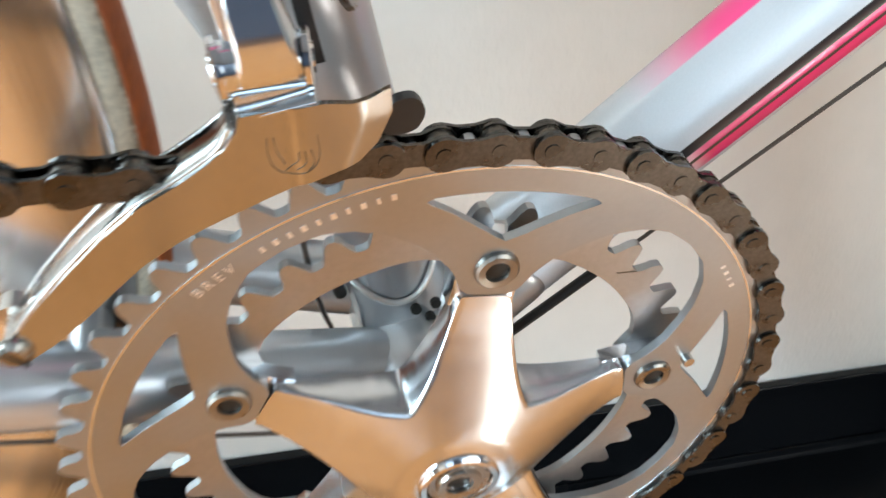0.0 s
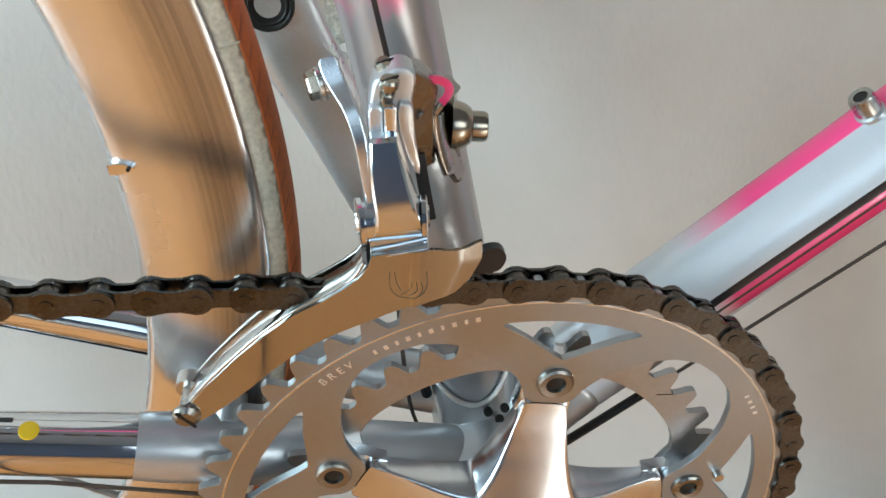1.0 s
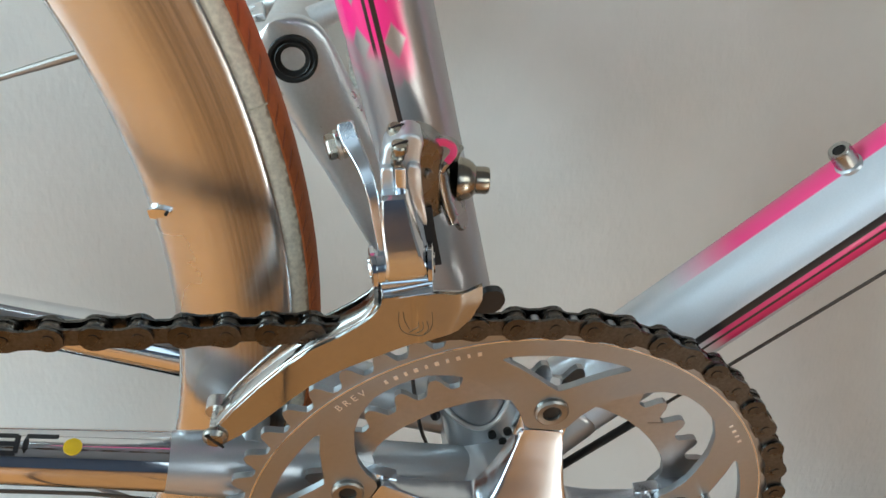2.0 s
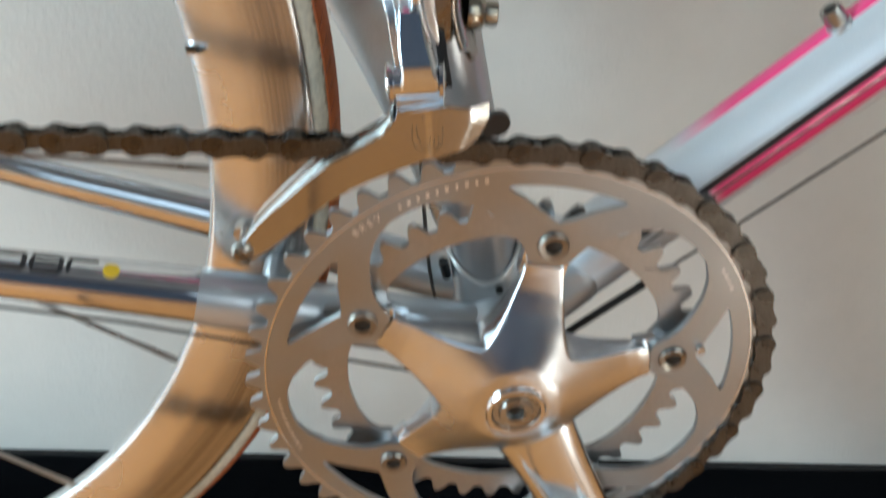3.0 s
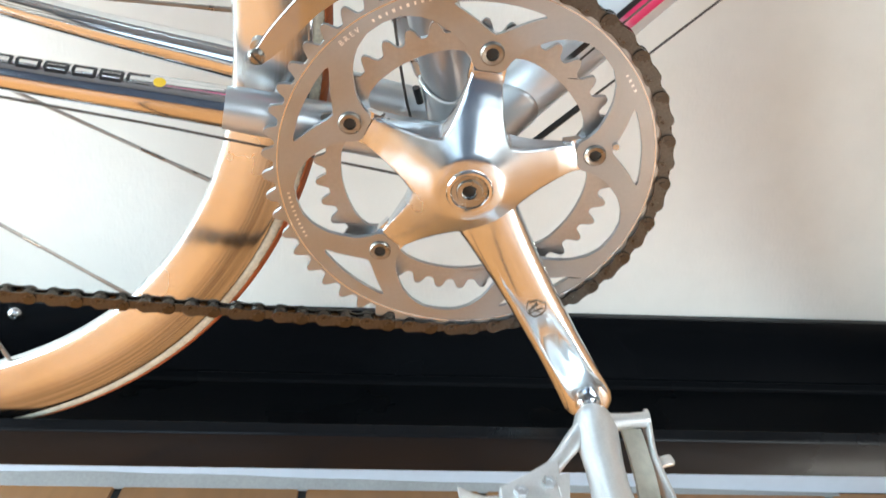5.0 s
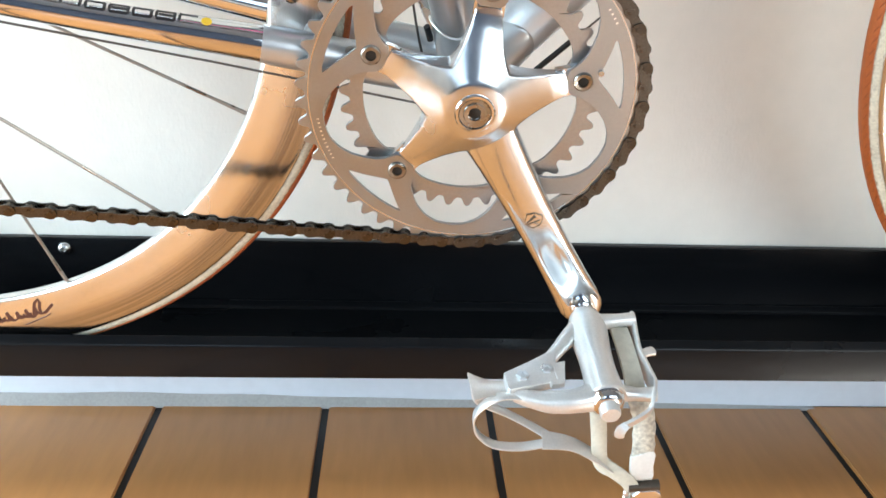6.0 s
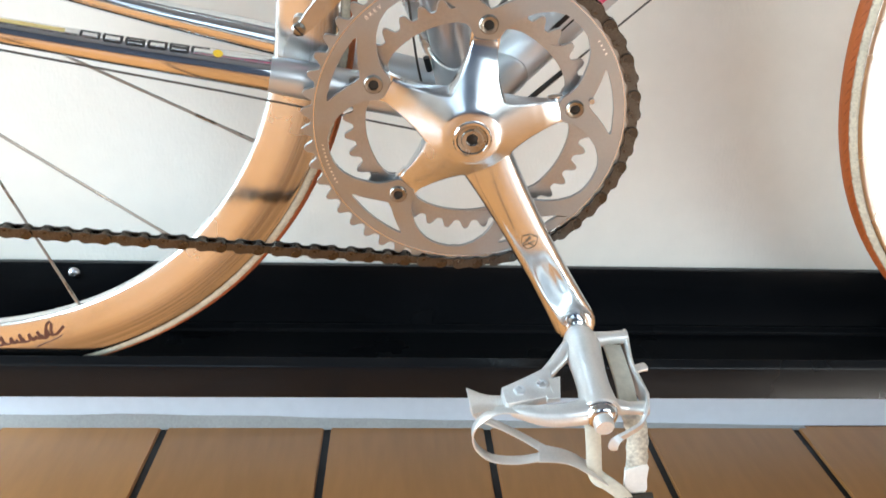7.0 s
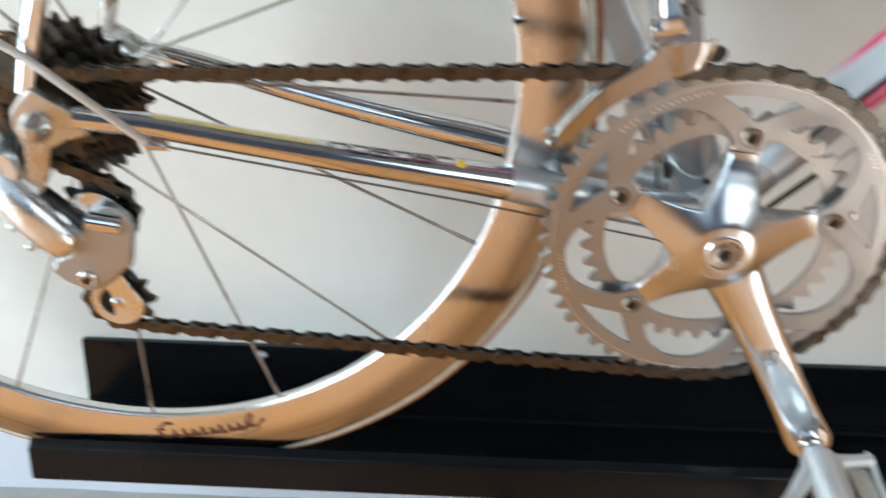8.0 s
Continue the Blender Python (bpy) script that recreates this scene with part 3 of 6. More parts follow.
part("back_plate", bm, RACK_BLACK, rack, bevel=0.0012)
bm = bmesh.new()
prism(bm, [(0.0292, TRAY_Z - 0.004), (PLATE_Y - 0.0004, TRAY_Z - 0.004), (PLATE_Y - 0.0004, 0.1010), (PLATE_Y - 0.0022, 0.1014), (PLATE_Y - 0.0024, TRAY_Z + 0.002), (PLATE_Y - 0.0044, TRAY_Z), (0.0292, TRAY_Z)], RX0 + 0.001, RX1, to=lambda a, y, c: (y, a, c))
part("tray", bm, TRAY_BLACK, rack, "matt black tray with a folded edge", bevel=0.0005)
bm = bmesh.new()
LIP_Y = 0.0255
prism(bm, [(LIP_Y, 0.0860), (LIP_Y + 0.0034, 0.0860), (LIP_Y + 0.0034, 0.1110), (LIP_Y + 0.0058, 0.1172), (LIP_Y + 0.0067, 0.1188), (LIP_Y + 0.0064, 0.1202), (LIP_Y + 0.0054, 0.1206), (LIP_Y + 0.0022, 0.1170), (LIP_Y + 0.0006, 0.1152), (LIP_Y, 0.1140)], RX0 + 0.001, RX1, to=lambda a, y, c: (y, a, c))
part("front_lip", bm, RACK_BLACK, rack, bevel=0.0005)
bm = bmesh.new()
lathe(bm, [(0, 0.0026), (0.0016, 0.0027), (0.0019, 0.0036), (0.0036, 0.0033), (0.0054, 0.0018), (0.0060, 0), (0, 0)], (-0.3320, PLATE_Y, 0.1486), (0, -1, 0), 20)
part("screw", bm, CHROME, rack, "bright pan-head screw")

# ---- the bicycle ----
BBZ = 0.385
HUB_R, HUB_F = Vector((-0.3946, 0.0, 0.4478)), Vector((0.5863, 0.0, 0.4650))
bike = thing("road_bicycle", (0.0, 0.0, 0.1217), "silver and pink steel road bicycle leaning out from the wall", "bicycle")
# it leans out from the wall, so that bars and pedals clear it; the frame below is built upright round the bottom bracket
bike.matrix_basis = pose(0.0, 0.0, BBZ - 0.0457, 12.44, 0.99, 0.66) @ Matrix.Translation((0, 0, 0.1217 - BBZ))

# wheels
def wheel(hub, drive):
    cx, cz = hub.x, hub.z
    half = [(0.2688, 0.0), (0.2690, 0.0024), (0.2698, 0.0045)] + [(r, 0.0099 - 0.0045 * ((0.3080 - r) / 0.036) ** 1.6) for r in [0.2718 + 0.0036 * i for i in range(10)]] + [(0.3080, 0.0099), (0.3104, 0.0098), (0.3112, 0.0090)]
    prof = [(r, -y) for r, y in reversed(half)] + half[1:] + [(0.3094, 0.0)]
    bm = bmesh.new()
    lathe(bm, prof, hub, segs=160, closed=True)
    rim = part("wheel", bm, rim_metal(cx, cz), bike, "polished deep aluminium rim with sixteen spokes", angle=50)
    # tubular tyre: cream carcass and terracotta tread cap
    tc_r, tr = 0.3114, 0.0090
    bm = bmesh.new()
    lathe(bm, [(tc_r + tr * math.cos(radians(a)), tr * math.sin(radians(a))) for a in range(-108, 109, 12)] + [(0.3098, 0.0)], hub, segs=160, closed=True)
    tyre = part("tyre", bm, tyre_cream(cx, cz), rim, "tubular tyre with cream sidewall")
    bm = bmesh.new()
    cap_r = tr + 0.0005
    prof = [(tc_r + tr * 0.985 * math.cos(radians(-52)), tr * 0.985 * math.sin(radians(-52)))] + [(tc_r + cap_r * math.cos(radians(a)), cap_r * math.sin(radians(a))) for a in range(-49, 50, 7)] + [(tc_r + tr * 0.985 * math.cos(radians(52)), tr * 0.985 * math.sin(radians(52)))]
    lathe(bm, prof, hub, segs=200)
    part("tread", bm, TREAD, rim, "terracotta file tread")
    # base tape seam: a thin raised joint across the sidewall
    a = radians(17.5)
    bm = bmesh.new()
    for s in (-1, 1):
        pts = [(cx + (tc_r + (tr + 0.0002) * math.cos(radians(q))) * math.cos(a), s * (tr + 0.0002) * math.sin(radians(q)), cz + (tc_r + (tr + 0.0002) * math.cos(radians(q))) * math.sin(a)) for q in range(50, 106, 8)]
        tube(bm, pts, 0.00035, 6)
    part("seam", bm, CREAM, rim)
    # hub
    bm = bmesh.new()
    lathe(bm, [(0.0, -0.05), (0.008, -0.05), (0.009, -0.03), (0.022, -0.026), (0.0225, -0.022), (0.012, -0.016), (0.0105, 0.0), (0.012, 0.024), (0.0225, 0.03), (0.022, 0.034), (0.009, 0.038), (0.008, 0.05), (0.0, 0.05)], hub, segs=40)
    part("hub", bm, POLISHED, rim)
    # sixteen spokes: the drive side crosses, the other side runs straight out
    for k in range(16):
        ang = radians(0.4 + 22.5 * k)
        outer = Vector((cx + 0.2708 * math.cos(ang), 0.0, cz + 0.2708 * math.sin(ang)))
        if k % 2 == 0:
            sgn = 1 if (k // 2) % 2 == 0 else -1
            ha, hy = ang + sgn * radians(62), -0.0235 if drive else -0.03
        else:
            ha, hy = ang, 0.031
        inner = Vector((cx + 0.0205 * math.cos(ha), hy, cz + 0.0205 * math.sin(ha)))
        d = outer - inner
        bm = bmesh.new()
        tube(bm, [inner, inner + d * 0.03, inner + d * 0.06, outer - d * 0.1, outer - d * 0.055, outer], [0.0012, 0.0012, 0.0011, 0.0011, 0.0014, 0.0015], 10)
        part("spoke", bm, SPOKE_STEEL, rim)
    return rim


rear_rim = wheel(HUB_R, True)
front_rim = wheel(HUB_F, False)
front_rim.matrix_basis = Matrix.Translation(HUB_F) @ Matrix.Rotation(radians(-3.0), 4, "Z") @ Matrix.Translation(-HUB_F)


# rim script: unreadable flourish of dark strokes on the drive side of the rear rim
def rim_decal(rim, hub, a_mid):
    """A looped dark script line with two tall strokes and an underline."""
    def at(deg, r):
        a, r = radians(a_mid + deg), r - 0.0024
        return Vector((hub.x + r * math.cos(a), -0.0099 + 0.0045 * ((0.3080 - r) / 0.036) ** 1.6 - 0.0003, hub.z + r * math.sin(a)))

    side = Vector((math.cos(radians(a_mid)), -0.15, math.sin(radians(a_mid))))
    def line(name, marks, w):
        bm = bmesh.new()
        pts = [at(*m) for m in marks]
        sides = []
        for i in range(len(pts)):
            d = (pts[min(i + 1, len(pts) - 1)] - pts[max(i - 1, 0)]).normalized()
            sides.append(d.cross(Vector((0, 1, 0))))
        ribbon(bm, pts, sides, w, 0.0003)
        part(name, bm, RIM_INK, rim, "dark script stroke on the rim")

    loops = []
    for i in range(120):
        f = i / 119
        q = f * 2 * math.pi * 8.5
        tall = 0.0030 + 0.0009 * math.sin(f * 23)
        loops.append((-6.4 + 13.0 * f - 0.42 * math.sin(q), 0.2868 - tall * math.cos(q) - (f - 0.5) * 0.002))
    line("rim_script", loops, [0.0021 if math.sin(i * 0.45) > 0 else 0.0014 for i in range(120)])
    low = []
    for i in range(90):
        f = i / 89
        q = f * 2 * math.pi * 11.0 + 1.3
        low.append((-5.6 + 11.6 * f - 0.30 * math.sin(q), 0.2884 - 0.0017 * math.cos(q) - (f - 0.5) * 0.002))
    line("rim_script", low, 0.0013)
    line("rim_script", [(-6.6, 0.2795), (-7.8, 0.2790), (-8.7, 0.2830), (-8.9, 0.2880), (-8.2, 0.2915), (-7.2, 0.2910), (-6.4, 0.2890)], 0.0026)
    line("rim_script", [(5.2, 0.2890), (5.6, 0.2840), (6.2, 0.2785), (6.9, 0.2765), (7.0, 0.2790), (6.5, 0.2840), (6.4, 0.2885), (7.2, 0.2880), (8.8, 0.2830)], 0.0023)
    line("rim_script", [(3.2, 0.2955), (5.0, 0.2935), (7.0, 0.2915), (7.8, 0.2900)], 0.0008)
    line("rim_script", [(-9.8, 0.2845), (-8.8, 0.2850), (-7.8, 0.2850)], 0.0007)


rim_decal(rear_rim, HUB_R, -79.5)
ang = radians(11.4)
rad = Vector((math.cos(ang), -0.12, math.sin(ang))).normalized()
tan = Vector((-math.sin(ang), 0, math.cos(ang)))
c = Vector((HUB_R.x, -0.0060, HUB_R.z)) + Vector((math.cos(ang), 0, math.sin(ang))) * 0.2728
bm = bmesh.new()
ribbon(bm, [c - rad * 0.0035, c - rad * 0.0018, c + rad * 0.0012, c + rad * 0.0032, c + rad * 0.0040], tan, [0.0034, 0.0040, 0.0032, 0.0018, 0.0008], 0.0022)
part("rim_plug", bm, CHROME, rear_rim, "small bright plug at the rim edge", angle=60)
# dark disc painted as the shaded hole in the plug
bm = bmesh.new()
lathe(bm, [(0, 0.0008), (0.0006, 0.0008), (0.0006, 0), (0, 0)], c + rad * 0.0024 + Vector((0, -0.0012, 0)), (0, -1, 0), 10)
part("plug_hole", bm, HOLE_BLACK, rear_rim)

# ---- frame tubes ----
bm = bmesh.new()
tilt = radians(17.0)
ST = lambda v, off=0.0: Vector((-math.sin(tilt) * v, off, BBZ + math.cos(tilt) * v))
tube(bm, [ST(0.012), ST(0.1), ST(0.2), ST(0.35), ST(0.52)], 0.0143, 48, hint=(-1, 0, 0))
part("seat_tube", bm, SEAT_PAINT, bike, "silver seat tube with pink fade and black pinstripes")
dt = radians(48.0)
DT = lambda v: Vector((math.cos(dt) * v + 0.0021, 0.0, BBZ + math.sin(dt) * v - 0.0019))
bm = bmesh.new()
flute = lambda a, v: 1.0 - 0.075 * max(0.0, math.cos(2 * (a - radians(44)))) ** 1.5 * min(1.0, max(0.0, (v - 0.03) / 0.06))
tube(bm, [DT(0.012 + 0.06 * i) for i in range(11)], 0.0176, 64, hint=(0, 0, 1), shape=flute)
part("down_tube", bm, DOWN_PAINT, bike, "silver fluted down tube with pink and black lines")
# bottle bosses
for v, up in ((0.181, True),):
    c = DT(v) + Vector((-math.sin(dt), 0, math.cos(dt))) * 0.0165
    n = Vector((-math.sin(dt), 0, math.cos(dt)))
    bm = bmesh.new()
    lathe(bm, [(0, 0), (0.0052, 0), (0.0048, 0.0012), (0.0035, 0.002), (0.0034, 0.0025), (0, 0.0025)], c, n, 24)
    boss = part("bottle_boss", bm, SILVER, bike)
    bm = bmesh.new()
    hex_socket_bolt(bm, c + n * 0.0022, n, 0.0042, 0.0068)
    bolt = part("boss_bolt", bm, BOLT_STEEL, boss, "steel socket-head bolt")
    # near-black hexagon stands for the shade in the bolt's socket
    bm = bmesh.new()
    hexagon(bm, c + n * (0.0022 + 0.0058), n, 0.0022, 0.0006)
    part("socket", bm, HOLE_BLACK, boss)
c = ST(0.201)
n = Vector((math.cos(tilt), 0, math.sin(tilt)))
bm = bmesh.new()
lathe(bm, [(0, 0), (0.0052, 0), (0.0048, 0.0012), (0.0035, 0.002), (0, 0.002)], c + n * 0.0138, n, 24)
boss = part("bottle_boss", bm, SILVER, bike)
bm = bmesh.new()
hex_socket_bolt(bm, c + n * 0.0155, n, 0.0043, 0.0062)
part("boss_bolt", bm, BOLT_STEEL, boss, "steel socket-head bolt")

# bottom bracket shell with sockets
bm = bmesh.new()
lathe(bm, [(0.0165, -0.0345), (0.0190, -0.0345), (0.0197, -0.0335), (0.0199, -0.02), (0.0199, 0.02), (0.0197, 0.0335), (0.0190, 0.0345), (0.0165, 0.0345)], (0, 0, BBZ), segs=56, closed=True)
shell = part("bottom_bracket_shell", bm, SILVER, bike, "silver cast bottom bracket shell")
bm = bmesh.new()
lathe(bm, [(0.007, -0.040), (0.0125, -0.040), (0.0135, -0.0385), (0.0175, -0.0375), (0.0185, -0.0345), (0.0175, -0.030), (0.007, -0.030)], (0, 0, BBZ), segs=40, closed=True)
part("bearing_cup", bm, STEEL, shell, "steel bearing cup")
bm = bmesh.new()
cyl(bm, (0, -0.058, BBZ), (0, 0.058, BBZ), 0.0085)
part("axle", bm, STEEL, shell)
# lug sleeves with a scalloped, slightly proud edge
def sleeve(name, p, q, r0, r1, scallop, hint, parent, segs=48):
    p, q = Vector(p), Vector(q)
    d, n, s = frame_of(q - p, Vector(hint))
    L = (q - p).length
    bm = bmesh.new()
    rings = []
    for f, dr in ((0.0, 0.0), (0.5, 0.0), (0.93, 0.0), (0.99, -0.0003), (1.0, -0.0013)):
        ring = []
        for k in range(segs):
            a = 2 * math.pi * k / segs
            reach = L * f + (scallop * math.cos(2 * a) * f)
            r = r0 + (r1 - r0) * f + dr
            ring.append(bm.verts.new(p + d * reach + n * math.cos(a) * r + s * math.sin(a) * r))
        rings.append(ring)
    for i in range(len(rings) - 1):
        for k in range(segs):
            j = (k + 1) % segs
            bm.faces.new((rings[i][k], rings[i][j], rings[i + 1][j], rings[i + 1][k]))
    lug = part(name, bm, SILVER, parent, angle=60)
    bm = bmesh.new()
    edge = []
    for k in range(segs + 1):
        a = 2 * math.pi * k / segs
        edge.append(p + d * (L + scallop * math.cos(2 * a)) * 0.985 + (n * math.cos(a) + s * math.sin(a)) * (r1 - 0.0002))
    if scallop < 0:
        tube(bm, edge, 0.0010, 8, cap=False)
        part("lug_edge", bm, ENGRAVED, lug, "bright filed lug edge")
    return lug


sleeve("seat_tube_lug", ST(0.006), ST(0.034), 0.0172, 0.0158, -0.006, (0, 1, 0), bike)
sleeve("down_tube_lug", DT(0.006), DT(0.042), 0.0195, 0.0180, 0.006, (0, 1, 0), bike)
stay_r = lambda x: float(np.interp(-x, [0, 0.13, 0.207, 0.28, 0.335, 0.38], [0.0110, 0.0110, 0.0092, 0.0079, 0.0074, 0.0068]))
for s in (-1, 1):
    # stays: chrome, tapered towards the dropouts
    a = Vector((-0.006, s * 0.0195, BBZ + 0.001))
    nodes = [a, Vector((-0.075, s * 0.0245, 0.3985)), Vector((-0.130, s * 0.0300, 0.4090)), Vector((-0.207, s * 0.0370, 0.4215)), Vector((-0.280, s * 0.0450, 0.4350)), Vector((-0.335, s * 0.0535, 0.4470)), Vector((-0.374, s * 0.0600, 0.4530))]
    path = smooth_path(nodes, 5)
    bm = bmesh.new()
    n = len(path)
    tube(bm, path, [stay_r(p.x) for p in path], 32, hint=(0, 0, 1))
    stay = part("chainstay", bm, CHROME, bike, "chrome-plated chainstay" if s > 0 else "chrome-plated chainstay with model decal and yellow dot")
    if s < 0:
        drive_stay, drive_path = stay, path
    # painted socket
    bm = bmesh.new()
    sp = [p for p in path if p.x > -0.127] + [Vector((-0.1275, s * 0.0297, 0.4085))]
    k = len(sp)
    tube(bm, sp, [0.0128 - 0.0010 * i / k for i in range(k - 1)] + [0.0113], 32, hint=(0, 0, 1))
    part("chainstay_socket", bm, SILVER, bike)
    # seatstay
    bm = bmesh.new()
    tube(bm, smooth_path([(-0.3985, s * 0.0585, 0.466), (-0.3840, s * 0.0545, 0.514), (-0.352, s * 0.050, 0.582), (-0.165, s * 0.018, 0.930)], 6), 0.0056, 24)
    part("seatstay", bm, CHROME, bike, "chrome-plated seatstay")
    # dropout plate
    bm = bmesh.new()
    prism(bm, [(-0.366, 0.4500), (-0.372, 0.4560), (-0.388, 0.4665), (-0.394, 0.4700), (-0.400, 0.4650), (-0.407, 0.4570), (-0.409, 0.4480), (-0.405, 0.4350), (-0.407, 0.4200), (-0.413, 0.4110), (-0.408, 0.4050), (-0.400, 0.4070), (-0.394, 0.4180), (-0.390, 0.4340), (-0.380, 0.4400), (-0.368, 0.4430)] if s < 0 else [(-0.366, 0.4500), (-0.372, 0.4560), (-0.388, 0.4665), (-0.394, 0.4700), (-0.402, 0.4650), (-0.409, 0.4550), (-0.407, 0.4400), (-0.390, 0.4380), (-0.380, 0.4400), (-0.368, 0.4430)], s * 0.0585, s * 0.0645)
    part("dropout", bm, STEEL, bike, bevel=0.001)
    # axle nut
    bm = bmesh.new()
    lathe(bm, [(0, 0.011), (0.004, 0.0106), (0.0060, 0.0085), (0.0072, 0.005), (0.0085, 0.003), (0.0085, 0), (0, 0)], (HUB_R.x, s * 0.0645, HUB_R.z), (0, s, 0), 28)
    part("axle_nut", bm, STEEL, bike)
# bridge between the stays
bm = bmesh.new()
tube(bm, [(-0.098, -0.026, BBZ + 0.025), (-0.098, 0.026, BBZ + 0.025)], 0.006, 20)
part("chainstay_bridge", bm, SILVER, bike)

# decals on the drive chainstay: outline letters as plain bars, and a yellow dot
def on_stay(f, turn, lift):
    """A place on the drive stay's skin: f along it, turn in degrees from the outer side upwards."""
    i = f * (len(drive_path) - 1)
    k = min(int(i), len(drive_path) - 2)
    p = drive_path[k].lerp(drive_path[k + 1], i - k)
    d = (drive_path[k + 1] - drive_path[k]).normalized()
    out = (Vector((0, -1, 0)) - d * -d.y).normalized()
    up = out.cross(d)
    if up.z < 0:
        up = -up
    r = stay_r(p.x) + lift
    n = out * math.cos(radians(turn)) + up * math.sin(radians(turn))
    return p + n * r, d, n


def stay_x(x):
    """How far along the drive stay lies x."""
    for k in range(len(drive_path) - 1):
        if drive_path[k].x >= x >= drive_path[k + 1].x:
            return (k + (drive_path[k].x - x) / (drive_path[k].x - drive_path[k + 1].x)) / (len(drive_path) - 1)
    return 0.5


bm = bmesh.new()
c, d, n = on_stay(stay_x(-0.1590), 71, 0.0)
lathe(bm, [(0, 0.0005), (0.0030, 0.0004), (0.0032, 0), (0, 0)], c - n * 0.0003, n, 24)
part("yellow_dot", bm, YELLOW, drive_stay, "round yellow sticker dot")
def stroke(x0, t0, x1, t1, w=0.0017):
    pts, sides = [], []
    for i in range(5):
        f = i / 4
        c, d, n = on_stay(stay_x(x0 + (x1 - x0) * f), t0 + (t1 - t0) * f, 0.00012)
        pts.append(c)
        sides.append(d.cross(n) if abs(x1 - x0) > 1e-5 else d)
    ribbon(bm, pts, sides, w, 0.0002)
TOP, BOT, STEP = 92, 54, 0.0125
for i in range(6):
    x = -0.1640 - STEP * i
    bm = bmesh.new()
    stroke(x, TOP, x - STEP * 0.78, TOP)
    if i in (1, 2, 3, 4):
        stroke(x, BOT, x - STEP * 0.78, BOT)
    stroke(x - 0.00001, TOP if i else BOT, x - 0.00001, BOT)
    stroke(x - STEP * 0.78, TOP, x - STEP * 0.78 - 0.00001, BOT)
    if i in (1, 3):
        stroke(x, 73, x - STEP * 0.7, 73)
    part("decal_letter", bm, INK, drive_stay, "black outline decal letter")
bm = bmesh.new()
pts, sides = [], []
for i in range(13):
    c, d, n = on_stay(stay_x(-0.2450 - 0.088 * i / 12), 74, 0.0001)
    pts.append(c)
    sides.append(d.cross(n))
ribbon(bm, pts, sides, 0.0030, 0.0002)
part("decal_stripe", bm, PALE_YELLOW, drive_stay, "yellow decal stripe")

# ---- crankset ----
TH = 13.0
U = Vector((math.cos(radians(TH - 72)), 0, math.sin(radians(TH - 72))))
V = Vector((-U.z, 0, U.x))
C0 = Vector((0, 0, BBZ))
RING_Y, INNER_Y = -0.0448, -0.0372
BOLTS = [TH + 72 * k for k in range(5)]


def delta(phi):
    return min(((phi - b + 180) % 360 - 180 for b in BOLTS), key=abs)


def spider_reach(phi):
    d = abs(delta(phi))
    best = 0.0
    # the arm narrows from the hub to its end
    for r in SPIDER_R:
        half = 0.0078 + 0.0095 * max(0.0, (0.058 - r) / 0.036) ** 1.35
        if r * math.sin(radians(d)) <= half:
            best = r
    k = 7.0
    return (best ** k + 0.0275 ** k) ** (1 / k)


SPIDER_R = [0.020 + 0.0002 * i for i in range(191)]
bm = bmesh.new()
NPHI, NR = 360, 30
reaches = [min(spider_reach(360.0 * i / NPHI), 0.0580) for i in range(NPHI)]
for _ in range(3):
    reaches = [r if r > 0.0572 else (reaches[i - 1] + 2 * r + reaches[(i + 1) % NPHI]) / 4 for i, r in enumerate(reaches)]
edge_pts = [(reaches[i] * math.cos(2 * math.pi * i / NPHI), reaches[i] * math.sin(2 * math.pi * i / NPHI)) for i in range(NPHI)]
edge_arr = np.array([p for p, r in zip(edge_pts, reaches) if r < 0.0570])
front, back = [], []
for i in range(NPHI):
    phi = 360.0 * i / NPHI
    reach = reaches[i]
    row = []
    for j in range(NR + 1):
        f = 1 - (1 - j / NR) ** 1.5
        r = max(reach * f, 0.0004)
        x, z = r * math.cos(radians(phi)), r * math.sin(radians(phi))
        gap = float(np.hypot(edge_arr[:, 0] - x, edge_arr[:, 1] - z).min())
        base = np.interp(r, [0, 0.013, 0.018, 0.030, 0.040, 0.048, 0.054, 0.058], [-0.0638, -0.0638, -0.0629, -0.0570, -0.0523, -0.0490, -0.0472, -0.0464])
        half = 0.0078 + 0.0095 * max(0.0, (0.058 - r) / 0.036) ** 1.35
        across = min(1.0, r * abs(math.sin(radians(delta(phi)))) / half)
        blend = min(1.0, max(0.0, (r - 0.016) / 0.016))
        drop = 0.0009 * max(0.0, 1 - gap / 0.0014) ** 2 + 0.0003 * blend * across ** 2.0
        row.append(bm.verts.new((x, min(base + drop, -0.0463), BBZ + z)))
    front.append(row)
    back.append(bm.verts.new((reach * math.cos(radians(phi)), -0.0410, BBZ + reach * math.sin(radians(phi)))))
for i in range(NPHI):
    k = (i + 1) % NPHI
    for j in range(NR):
        bm.faces.new((front[i][j], front[k][j], front[k][j + 1], front[i][j + 1]))
    bm.faces.new((front[i][NR], front[k][NR], back[k], back[i]))
bm.faces.new([r[0] for r in front])
bm.faces.new(back)
crankset = part("crankset", bm, CRANK_METAL, bike, "polished aluminium crankset with two chainrings", angle=60)


